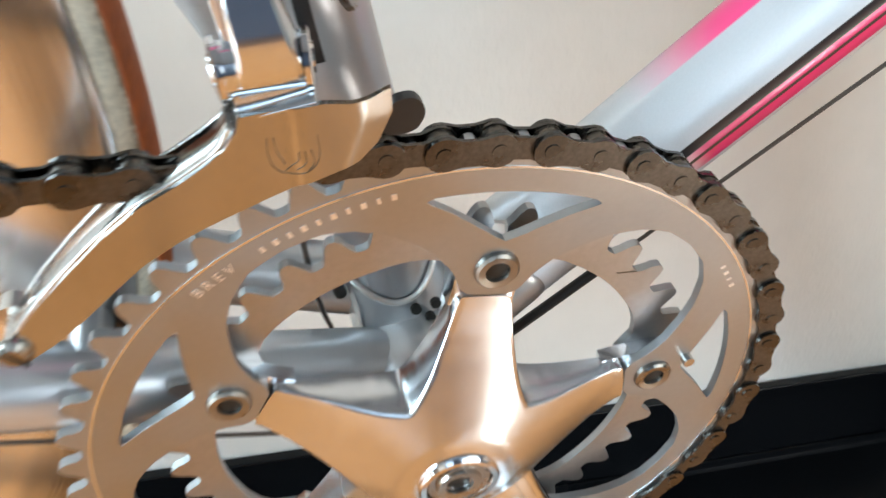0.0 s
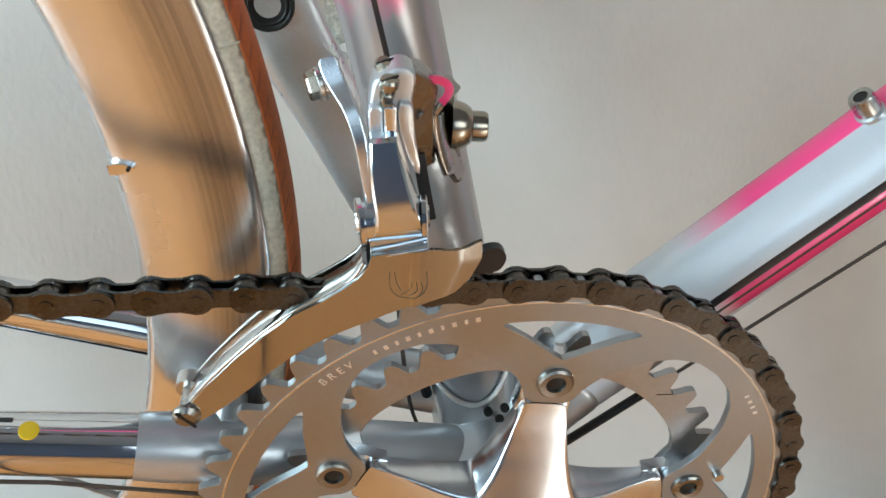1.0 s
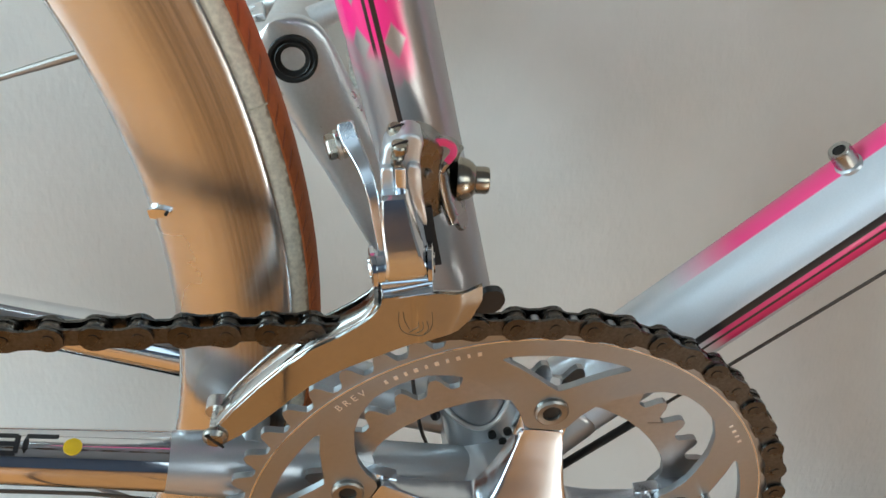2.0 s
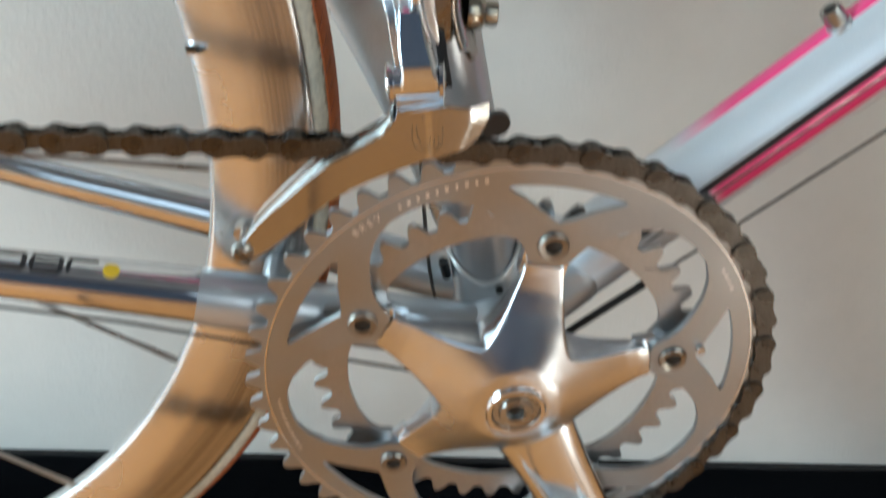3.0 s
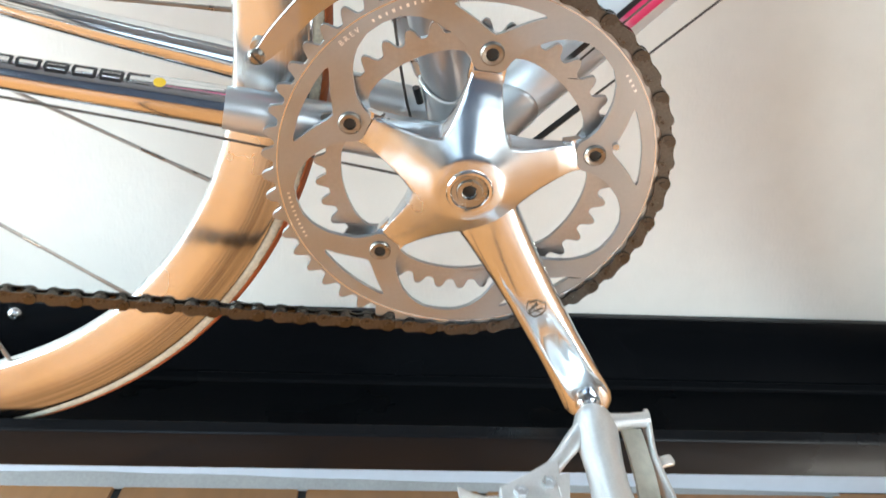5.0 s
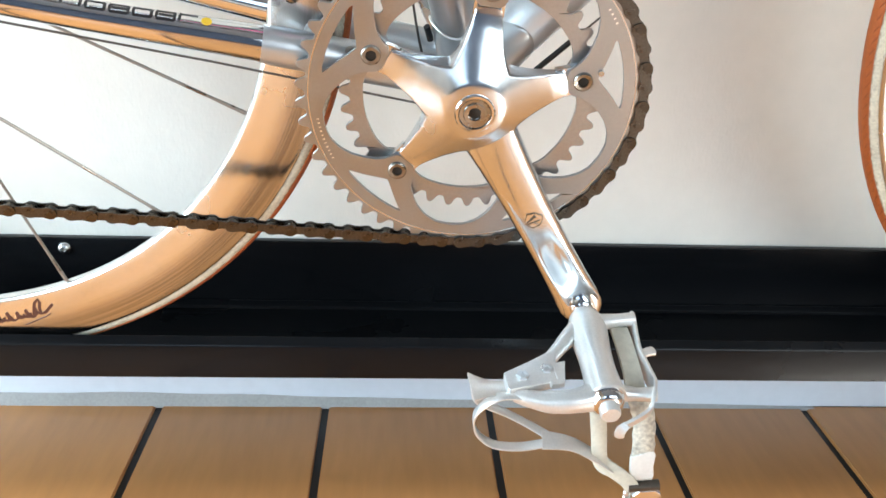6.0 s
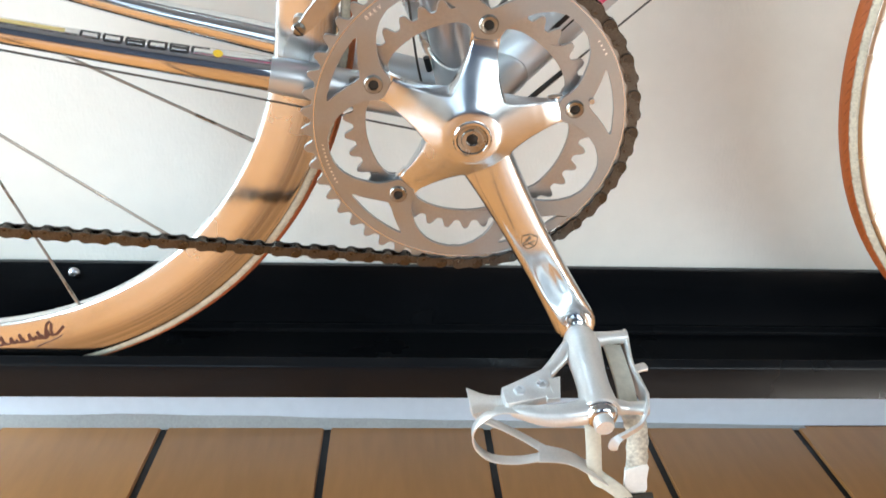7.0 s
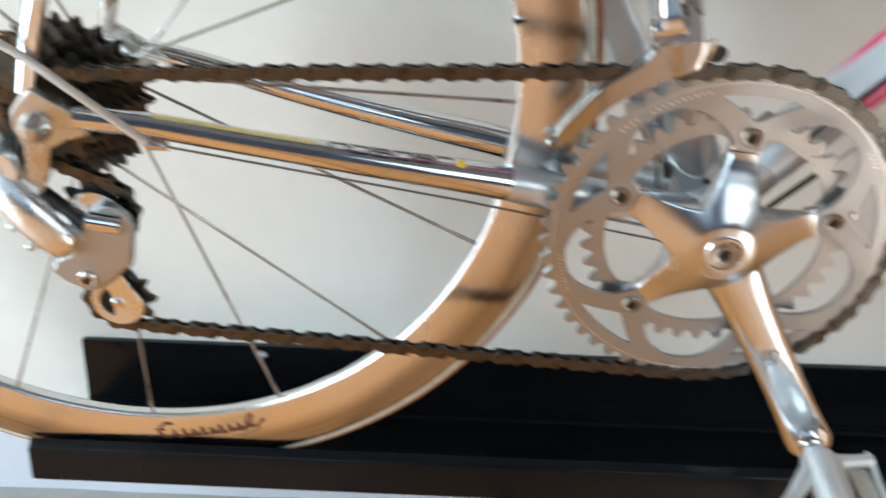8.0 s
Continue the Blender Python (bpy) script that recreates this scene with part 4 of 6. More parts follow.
# crank arm: lofted, with a scoop towards the pedal
def crank_arm(bm, c0, u, v, y_in, y_out, side):
    """u along the arm, v across it; y grows outwards by side."""
    rows = []
    S = [0.000, 0.006, 0.014, 0.024, 0.036, 0.05, 0.065, 0.08, 0.095, 0.108, 0.12, 0.132, 0.144, 0.155, 0.163, 0.170, 0.1765, 0.1812, 0.1842, 0.1857]
    for s in S:
        w = np.interp(s, [0, 0.02, 0.045, 0.08, 0.12, 0.15, 0.165, 0.17], [0.0175, 0.0180, 0.0158, 0.0142, 0.0138, 0.0146, 0.0156, 0.0158])
        if s > 0.17:
            w = 0.0158 * math.sqrt(max(0.0, 1 - ((s - 0.17) / 0.0159) ** 2))
        fo = np.interp(s, [0, 0.012, 0.022, 0.034, 0.08, 0.13, 0.17, 0.185], [y_out - 0.0035, y_out - 0.0025, y_out - 0.0010, y_out + 0.0002, y_out + 0.0022, y_out + 0.0042, y_out + 0.0055, y_out + 0.0055])
        bi = np.interp(s, [0, 0.03, 0.08, 0.13, 0.17, 0.185], [y_in, y_in, y_in + 0.0035, y_in + 0.0065, y_in + 0.009, y_in + 0.009])
        mid, th = (fo + bi) / 2, (fo - bi) / 2
        scoop = 0.0024 * math.exp(-((s - 0.136) / 0.024) ** 2)
        ring = []
        for k in range(32):
            a = 2 * math.pi * k / 32
            ca, sa = math.cos(a), math.sin(a)
            e = 2 / 3.0
            px = w * math.copysign(abs(ca) ** e, ca)
            py = th * math.copysign(abs(sa) ** (2 / 2.6), sa)
            if sa > 0:
                py -= scoop * max(0, 1 - (px / (w * 0.62 + 1e-6)) ** 2)
            q = c0 + u * s + v * px
            ring.append(bm.verts.new((q.x, side * (mid + py), q.z)))
        rows.append(ring)
    for i in range(len(rows) - 1):
        for k in range(32):
            j = (k + 1) % 32
            bm.faces.new((rows[i][k], rows[i][j], rows[i + 1][j], rows[i + 1][k]))
    bm.faces.new(rows[0])
    bm.faces.new(rows[-1])


bm = bmesh.new()
crank_arm(bm, C0, U, V, 0.0470, 0.0600, -1)
arm = part("crank_arm", bm, POLISHED, crankset, "polished crank arm with an etched shield", angle=50)
# etched shield outline with a wave inside
bm = bmesh.new()
sc = C0 + U * 0.0880
def on_arm(a, b):
    q = sc + Vector((a, 0, b))
    return (q.x, -0.0628, q.z)
out = [(-0.0052, 0.0042), (-0.0026, 0.0046), (0.0, 0.0058), (0.0026, 0.0046), (0.0052, 0.0042), (0.0054, -0.0005), (0.0040, -0.0038), (0.0, -0.0062), (-0.0040, -0.0038), (-0.0054, -0.0005), (-0.0052, 0.0042)]
for shape in (out, [(-0.0042, -0.0022), (-0.001, 0.0006), (0.0008, -0.0012), (0.0040, 0.0004)], [(-0.0036, -0.0036), (0.0, -0.0016), (0.0036, -0.0030)], [(0.0, 0.0040), (-0.0014, 0.0014), (0.0010, 0.0024)], [(-0.0028, 0.0006), (0.0006, 0.0030)]):
    ribbon(bm, [on_arm(*p) for p in shape], (0, 1, 0), 0.0008, 0.00016)
part("etching", bm, ETCHED, crankset, "small etched shield mark")

# crank bolt: washer ring, recessed cap, hex socket filled near-black for the shade inside it
bm = bmesh.new()
lathe(bm, [(0.0118, 0.0), (0.0121, 0.0012), (0.0115, 0.0019), (0.0100, 0.0019), (0.0096, 0.0006), (0.0096, -0.002), (0.0118, -0.002)], (0, -0.0635, BBZ), (0, -1, 0), 48, closed=True)
part("dust_ring", bm, CHROME, crankset, "bright ring round the crank bolt")
bm = bmesh.new()
lathe(bm, [(0.0040, 0.0008), (0.0042, 0.0019), (0.0064, 0.0021), (0.0068, 0.0014), (0.0070, 0.0008), (0.0092, 0.0010), (0.0095, 0.0004), (0.0095, -0.003), (0.0040, -0.003)], (0, -0.0635, BBZ), (0, -1, 0), 40, closed=True)
part("crank_bolt", bm, BOLT_STEEL, crankset)
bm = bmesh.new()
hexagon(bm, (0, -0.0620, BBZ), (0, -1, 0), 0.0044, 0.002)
part("bolt_socket", bm, HOLE_BLACK, crankset)


def teeth_outline(n, pitch, phase, root_d=0.0039, tip_d=0.0032):
    out = []
    for k in range(n):
        for f, rr in ((-0.5, -root_d), (-0.36, -root_d * 0.92), (-0.27, -root_d * 0.45), (-0.19, tip_d * 0.25), (-0.09, tip_d * 0.9), (0.0, tip_d), (0.09, tip_d * 0.9), (0.19, tip_d * 0.25), (0.27, -root_d * 0.45), (0.36, -root_d * 0.92)):
            a = radians(phase + 360 * (k + f) / n)
            out.append(((pitch + rr) * math.cos(a), BBZ + (pitch + rr) * math.sin(a)))
    return out


def polar(r, deg):
    return (r * math.cos(radians(deg)), BBZ + r * math.sin(radians(deg)))


N_BIG, N_SMALL = 52, 39
R_BIG, R_SMALL = 0.0127 / (2 * math.sin(math.pi / N_BIG)), 0.0127 / (2 * math.sin(math.pi / N_SMALL))
PIN0 = 97.0

inner_contour = []
for i in range(360):
    phi = i
    d = abs(delta(phi))
    r = np.interp(d, [0, 5.5, 7.8, 9.2, 12, 16, 20, 25, 30, 36], [0.0583, 0.0586, 0.0608, 0.0660, 0.0722, 0.0780, 0.0835, 0.0885, 0.0915, 0.0922])
    inner_contour.append(polar(r, phi))
holes = [list(reversed(inner_contour))]
for bdeg in BOLTS:
    side = [(0.0790, 3.0), (0.0825, 6.4), (0.0868, 10.2), (0.0906, 13.6), (0.0916, 14.2)]
    leaf = [polar(0.0768, bdeg)] + [polar(r, bdeg + q) for r, q in side]
    leaf += [polar(0.0923, bdeg + 13 - 2 * i) for i in range(14)]
    leaf += [polar(r, bdeg - q) for r, q in reversed(side)]
    holes.append(leaf)
bm = bmesh.new()
prism(bm, teeth_outline(N_BIG, R_BIG, PIN0 + 180 / N_BIG, 0.0039, 0.0024), RING_Y - 0.0014, RING_Y + 0.0014, holes)
part("large_chainring", bm, RING_METAL, crankset, "satin aluminium large chainring with cut-outs", bevel=0.0004)
inner_contour = []
for phi in range(360):
    d = abs(delta(phi))
    r = np.interp(d, [0, 6, 8.5, 11, 15, 20, 36], [0.0583, 0.0588, 0.0615, 0.0648, 0.0662, 0.0668, 0.0670])
    inner_contour.append(polar(r, phi))
bm = bmesh.new()
prism(bm, teeth_outline(N_SMALL, R_SMALL, 5.0, 0.0039, 0.0026), INNER_Y - 0.0013, INNER_Y + 0.0013, [list(reversed(inner_contour))])
part("small_chainring", bm, SMALL_RING_METAL, crankset, "satin aluminium small chainring", bevel=0.0004)
# machined step on the large ring: a fine raised line
bm = bmesh.new()
lathe(bm, [(0.0992, 0.0), (0.0992, 0.0002), (0.0998, 0.0002), (0.0998, 0.0)], (0, RING_Y - 0.0014, BBZ), (0, -1, 0), 160, closed=True)
part("ring_step", bm, POLISHED, crankset)
for bdeg in BOLTS:
    p = polar(0.0675, bdeg)
    bm = bmesh.new()
    lathe(bm, [(0.0031, 0.0006), (0.0033, 0.0016), (0.0052, 0.0019), (0.0059, 0.0013), (0.0061, 0.0), (0.0050, 0.0), (0.0050, -0.012), (0.0029, -0.012)], (p[0], RING_Y - 0.0013, p[1]), (0, -1, 0), 32, closed=True)
    part("chainring_bolt", bm, DARK_STEEL, crankset, "steel chainring bolt with hex socket")
    # near-black hexagon painted as the shaded depth of the socket
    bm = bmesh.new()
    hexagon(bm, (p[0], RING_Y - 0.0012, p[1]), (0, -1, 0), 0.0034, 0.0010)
    part("bolt_socket", bm, HOLE_BLACK, crankset)
    # spider tab between the rings
    bm = bmesh.new()
    q0, q1 = polar(0.052, bdeg), polar(0.0675, bdeg)
    t = Vector((-math.sin(radians(bdeg)), 0, math.cos(radians(bdeg))))
    o = [(q0[0] + t.x * 0.0092, q0[1] + t.z * 0.0092)] + [(q1[0] + 0.0088 * math.cos(radians(bdeg + a)), q1[1] + 0.0088 * math.sin(radians(bdeg + a))) for a in range(90, -91, -15)] + [(q0[0] - t.x * 0.0092, q0[1] - t.z * 0.0092)]
    prism(bm, o, RING_Y + 0.0015, INNER_Y - 0.0014)
    part("spider_tab", bm, POLISHED, crankset)
# chain pin stop behind the crank and pick-up stud
bm = bmesh.new()
p = polar(0.0785, TH + 3)
cyl(bm, (p[0], RING_Y + 0.001, p[1]), (p[0], RING_Y - 0.004, p[1]), 0.0018)
part("stop_pin", bm, STEEL, crankset)


# engraving along the ring: readable word as letters, the rest as plain bars
def ring_text(word, deg, r, size):
    cu = bpy.data.curves.new("letter", "FONT")
    cu.body, cu.size, cu.extrude, cu.align_x = word, size, 0.00008, "CENTER"
    tmp = bpy.data.objects.new("letter", cu)
    scene.collection.objects.link(tmp)
    me = bpy.data.meshes.new_from_object(tmp)
    bpy.data.objects.remove(tmp)
    p = polar(r, deg)
    m = Matrix.Translation((p[0], RING_Y - 0.00155, p[1])) @ Matrix.Rotation(radians(-(deg - 90)), 4, "Y") @ Matrix.Rotation(radians(90), 4, "X")
    me.transform(m)
    me.name = "engraving"
    return me


for i, ch in enumerate("BREV"):
    me = ring_text(ch, 134.5 - 2.0 * i, 0.0942, 0.0038)
    me.materials.append(ENGRAVED)
    ob = new("engraving", me)
    ob.parent = crankset
for count, first, step, r0, r1, wide in ((10, 123.0, -2.15, 0.0946, 0.0962, 0.0012), (11, 190.0, 1.7, 0.0947, 0.0961, 0.0009), (4, 39.0, -1.9, 0.0946, 0.0961, 0.0010)):
    for i in range(count):
        dg = first + step * i
        bm = bmesh.new()
        ribbon(bm, [(q[0], RING_Y - 0.0015, q[1]) for q in (polar(r0, dg), polar(r1, dg))], (-math.sin(radians(dg)), 0, math.cos(radians(dg))), wide * (1.15 if i % 2 else 0.8), 0.0002)
        part("engraved_bar", bm, ENGRAVED, crankset)

# the other crank arm, on the far side
bm = bmesh.new()
crank_arm(bm, C0, -U, -V, 0.0520, 0.0640, 1)
far_arm = part("far_crank_arm", bm, SATIN, bike, "polished crank arm on the far side", angle=50)
e = C0 - U * 0.170
bm = bmesh.new()
lathe(bm, [(0, -0.001), (0.0044, -0.001), (0.0048, 0.0006), (0.0072, 0.0008), (0.0082, 0.0016), (0.0094, 0.0016), (0.0098, -0.002), (0, -0.002)], (e.x, 0.0610, e.z), (0, -1, 0), 36)
part("pedal_axle_end", bm, HOLE_BLACK, far_arm, "dark pedal axle end with hex socket")
bm = bmesh.new()
lathe(bm, [(0.0062, 0.0016), (0.0066, 0.0019), (0.0070, 0.0016), (0.0066, 0.0010)], (e.x, 0.0610, e.z), (0, -1, 0), 36, closed=True)
part("axle_ring", bm, HOLE_BLACK, far_arm)
bm = bmesh.new()
lathe(bm, [(0, 0.014), (0.012, 0.014), (0.017, 0.010), (0.019, 0), (0, 0)], (0, 0.050, BBZ), (0, 1, 0), 32)
part("crank_boss", bm, POLISHED, far_arm)


# ---- pedals ----
def pedal(origin, side, label, deep=1.0, hang=0.0):
    """hang: how far the cage and clip swing down; the straps hang plumb."""
    ox, oz = origin
    ch, sh = math.cos(radians(hang)), math.sin(radians(hang))
    D = lambda d: 0.063 + (d - 0.063) * deep
    near = 1.0 if deep == 1.0 else 0.72
    near_x = lambda dx: dx * (near if dx < 0 else 1.0)
    P = lambda dx, d, dz: Vector((ox + near_x(dx) * ch - dz * sh, side * D(d), oz + near_x(dx) * sh + dz * ch))
    Q = lambda dx, d, dz: Vector((ox + near_x(dx), side * D(d), oz + dz))
    bm = bmesh.new()
    # barrel with a waist
    prof = [(0.0, 0.074), (0.0085, 0.074), (0.0105, 0.077), (0.0125, 0.083), (0.0132, 0.090), (0.0122, 0.102), (0.0110, 0.116), (0.0108, 0.130), (0.0116, 0.141), (0.0126, 0.148), (0.0126, 0.153), (0.0, 0.153)]
    lathe(bm, [(r, D(d)) for r, d in prof], (ox, 0, oz), (0, side, 0), 36)
    body = part("pedal", bm, CAST_METAL, bike, label, angle=55)
    # arms of the rear cage and the front bracket
    for pts, rr in (([P(0.008, 0.086, 0.004), P(0.020, 0.0855, 0.006), P(0.0315, 0.084, 0.006)], [0.0062, 0.0045, 0.0048]), ([P(0.008, 0.146, -0.001), P(0.020, 0.1475, -0.001), P(0.0325, 0.148, 0.0)], [0.0062, 0.0042, 0.0048]),
                    ([P(-0.003, 0.086, 0.0), P(-0.012, 0.094, 0.0), P(-0.023, 0.108, -0.001), P(-0.034, 0.120, -0.003), P(-0.054, 0.134, -0.005)], [0.0088, 0.0062, 0.0048, 0.0045, 0.0045]),
                    ([P(-0.004, 0.149, -0.001), P(-0.020, 0.1530, -0.002), P(-0.036, 0.1520, -0.004), P(-0.056, 0.147, -0.0045)], [0.0095, 0.0076, 0.0070, 0.0038])):
        bm = bmesh.new()
        tube(bm, smooth_path(pts, 5), [float(np.interp(i, np.linspace(0, 5 * (len(pts) - 1), len(pts)), rr)) for i in range(5 * (len(pts) - 1) + 1)], 18)
        part("cage_arm", bm, CAST_METAL, body)
    # front bracket plate
    bm = bmesh.new()
    o = [(-0.0620, 0.1335), (-0.0440, 0.1225), (-0.0310, 0.1135), (-0.0265, 0.1160), (-0.0275, 0.1270), (-0.0245, 0.1300), (-0.0270, 0.1400), (-0.0590, 0.1485), (-0.0610, 0.1470)]
    prism(bm, o, -0.004, 0.0025, to=lambda a, y, c: tuple(P(a, c, y)))
    part("front_bracket", bm, CAST_METAL, body, bevel=0.0008)
    bm = bmesh.new()
    o = [(-0.0300, 0.1250), (-0.0215, 0.1225), (-0.0245, 0.1425), (-0.0330, 0.1440), (-0.0340, 0.1400), (-0.0290, 0.1390)]
    prism(bm, o, -0.001, 0.0030, to=lambda a, y, c: tuple(P(a, c, y)))
    part("clip_plate", bm, CAST_METAL, body, bevel=0.0005)
    for dx, d in ((-0.0505, 0.1365), (-0.0345, 0.1300)):
        bm = bmesh.new()
        lathe(bm, [(0, 0.0002), (0.0019, 0.0004), (0.0020, 0.0016), (0.0036, 0.0016), (0.0042, 0.0012), (0.0042, -0.0004), (0, -0.0004)], P(dx, d, 0.0027), (0, 0, 1), 6)
        part("hex_nut", bm, SATIN, body, "small bright hex nut")
    # rear cage: upright plate that ends in a hook
    bm = bmesh.new()
    pts = smooth_path([P(0.0325, 0.075, 0.003), P(0.0312, 0.090, 0.002), P(0.0298, 0.110, 0.000), P(0.0318, 0.128, -0.001), P(0.0325, 0.140, 0.000), P(0.0300, 0.150, 0.003), P(0.0282, 0.156, 0.002), P(0.0245, 0.1615, -0.0020), P(0.0160, 0.1665, -0.0040), P(0.0095, 0.1690, -0.0062)], 5)
    n = len(pts)
    ribbon(bm, pts, (0, 0, 1), [float(np.interp(i / n, [0, 0.05, 0.3, 0.5, 0.6, 0.72, 1.0], [0.006, 0.0125, 0.0125, 0.0120, 0.0085, 0.0050, 0.0046])) for i in range(n)], 0.0022)
    part("rear_cage", bm, CAST_METAL, body, "cage plate ending in a hook", angle=50)
    bm = bmesh.new()
    end = smooth_path([P(0.0108, 0.1686, -0.0056), P(0.0080, 0.1696, -0.0078), P(0.0066, 0.1700, -0.0118), P(0.0084, 0.1695, -0.0152)], 4)
    ribbon(bm, end, (1, 0.3 * side, 0.2), [float(np.interp(i, [0, 5, 9, 11, 12], [0.0044, 0.0060, 0.0062, 0.0048, 0.0026])) for i in range(13)], 0.0026)
    part("hook_end", bm, CAST_METAL, body, angle=60, bevel=0.0008)
    bm = bmesh.new()
    ribbon(bm, smooth_path([P(0.0300, 0.1150, 0.002), P(0.0345, 0.1142, 0.004), P(0.0395, 0.1130, 0.004)], 4), (0, 1, 0), [0.007] * 8 + [0.004], 0.002)
    part("cage_tab", bm, CAST_METAL, body)
    # axle collar, dust cap
    bm = bmesh.new()
    lathe(bm, [(r, D(d)) for r, d in [(0.0, 0.063), (0.0078, 0.063), (0.0082, 0.066), (0.0078, 0.0695), (0.0064, 0.0705), (0.0066, 0.0745), (0, 0.0745)]], (ox, 0, oz), (0, side, 0), 28)
    part("axle_collar", bm, CHROME, body, "chrome axle collar")
    bm = bmesh.new()
    lathe(bm, [(r, D(d)) for r, d in [(0.0108, 0.153), (0.0110, 0.1542), (0.0104, 0.1546), (0.0104, 0.1552), (0.0107, 0.1558), (0.0103, 0.1574), (0.0094, 0.1589), (0.0080, 0.1600), (0.0068, 0.1606), (0.0, 0.1606)]], (ox, 0, oz), (0, side, 0), 36)
    part("dust_cap", bm, CHROME, body, "domed chrome dust cap", angle=30)
    bm = bmesh.new()
    lathe(bm, [(r, D(d)) for r, d in [(0.0066, 0.1600), (0.0064, 0.1656), (0.0057, 0.1668), (0.0, 0.1670)]], (ox, 0, oz), (0, side, 0), 14)
    part("cap_nut", bm, CAST_METAL, body, angle=30)
    # toe clip: sheet bands that curl round and join in a tongue
    bm = bmesh.new()
    ribbon(bm, smooth_path([P(-0.050, 0.139, -0.0045), P(-0.063, 0.141, -0.004), P(-0.074, 0.143, -0.002), P(-0.0835, 0.144, 0.000)], 4), (-0.15, 1, 0), [0.013, 0.013, 0.013, 0.013, 0.013, 0.013, 0.0135, 0.0145, 0.016, 0.018, 0.0205, 0.023, 0.024], 0.0014)
    part("toe_clip", bm, CAST_METAL, body, "bare metal toe clip", angle=50)
    for band_pts in ([P(-0.0500, 0.1490, -0.0030), P(-0.0640, 0.1500, -0.0015), P(-0.0745, 0.150, -0.0093), P(-0.0799, 0.150, -0.0200), P(-0.0773, 0.150, -0.0342), P(-0.0658, 0.150, -0.0455), P(-0.0483, 0.150, -0.0478), P(-0.0313, 0.150, -0.0440), P(-0.0220, 0.150, -0.0425)],
                     [P(-0.0780, 0.137, -0.0020), P(-0.0815, 0.136, -0.0100), P(-0.0785, 0.136, -0.0185), P(-0.0713, 0.136, -0.0240), P(-0.0573, 0.136, -0.0314), P(-0.0407, 0.138, -0.0405), P(-0.0280, 0.145, -0.0435)]):
        bm = bmesh.new()
        ribbon(bm, smooth_path(band_pts, 6), (0, 1, 0), 0.0072, 0.0012)
        part("clip_band", bm, CAST_METAL, body, angle=50)
    bm = bmesh.new()
    pts = smooth_path([P(-0.034, 0.149, -0.0420), P(-0.016, 0.151, -0.0430), P(-0.001, 0.153, -0.0505), P(0.0145, 0.154, -0.0620)], 5)
    ribbon(bm, pts, (0, 1, 0), [float(np.interp(i, [0, 5, 15], [0.016, 0.0125, 0.0115])) for i in range(16)], 0.0012)
    part("clip_tongue", bm, CAST_METAL, body, angle=50)
    # dark disc drawn for the shade in the rivet hole
    bm = bmesh.new()
    lathe(bm, [(0, 0.0009), (0.0016, 0.0009), (0.0016, 0), (0, 0)], P(-0.003, 0.149, -0.0502), (0.42, 0, 0.9), 14)
    part("rivet_hole", bm, HOLE_BLACK, body)
    # leather strap: through the cage, down behind the barrel, and out to the buckle
    bm = bmesh.new()
    ribbon(bm, smooth_path([P(0.0215, 0.088, 0.001), P(0.0215, 0.105, 0.0015), P(0.0215, 0.128, 0.0005), P(0.0215, 0.142, -0.004)], 4), (1, 0, 0), 0.0125, 0.0024)
    part("strap", bm, LEATHER, body, "worn white leather toe strap", angle=50)
    bm = bmesh.new()
    ribbon(bm, smooth_path([Q(-0.0030, 0.140, -0.006), Q(-0.0013, 0.150, -0.0190), Q(0.0022, 0.152, -0.0382), Q(0.0045, 0.154, -0.0520), Q(0.0075, 0.156, -0.0580), Q(0.0140, 0.158, -0.0608), Q(0.0244, 0.160, -0.0685), Q(0.0300, 0.161, -0.0760)], 5), (1, 0, 0.2), 0.0102, 0.0016)
    part("strap_loop", bm, LEATHER, body, angle=50)
    bm = bmesh.new()
    pts = smooth_path([Q(0.0215, 0.146, -0.003), Q(0.0240, 0.151, -0.0080), Q(0.0275, 0.154, -0.0200), Q(0.0312, 0.156, -0.0430), Q(0.0348, 0.157, -0.0680), Q(0.0380, 0.157, -0.0900), Q(0.0425, 0.157, -0.125)], 5)
    ribbon(bm, [p + Vector((0.0004 * math.sin(1.9 * i), 0, 0)) for i, p in enumerate(pts)], (1, 0, 0), [0.0142 + 0.0005 * math.sin(2.3 * i) for i in range(len(pts))], 0.0024)
    part("strap_tail", bm, WORN_LEATHER, body, "scuffed white strap tail", angle=50)
    bm = bmesh.new()
    pts = [Q(0.0311, 0.1562, -0.0455), Q(0.0317, 0.1568, -0.0470), Q(0.0330, 0.1566, -0.0580), Q(0.0346, 0.157, -0.0670), Q(0.0349, 0.157, -0.0688)]
    ribbon(bm, pts, (1, 0, 0), [0.0148, 0.0162, 0.0154, 0.0162, 0.0150], 0.0036)
    part("strap_end", bm, WHITE_PATCH, body, "clean white strap end")
    # buckle: side cheeks, dark roller, sprung plate
    bm = bmesh.new()
    prism(bm, rounded([(0.0300, -0.0780), (0.0495, -0.0755), (0.0515, -0.0960), (0.0320, -0.0985)], 1), min(side * D(0.1590), side * D(0.1625)), max(side * D(0.1590), side * D(0.1625)), to=lambda a, y, c: (ox + a, y, oz + c))
    part("buckle", bm, CHROME, body, "bright steel strap buckle", bevel=0.0010)
    bm = bmesh.new()
    cyl(bm, Q(0.0268, 0.160, -0.0752), Q(0.0470, 0.160, -0.0722), 0.0036)
    part("buckle_roller", bm, SPROCKET_STEEL, body, "dark roller")
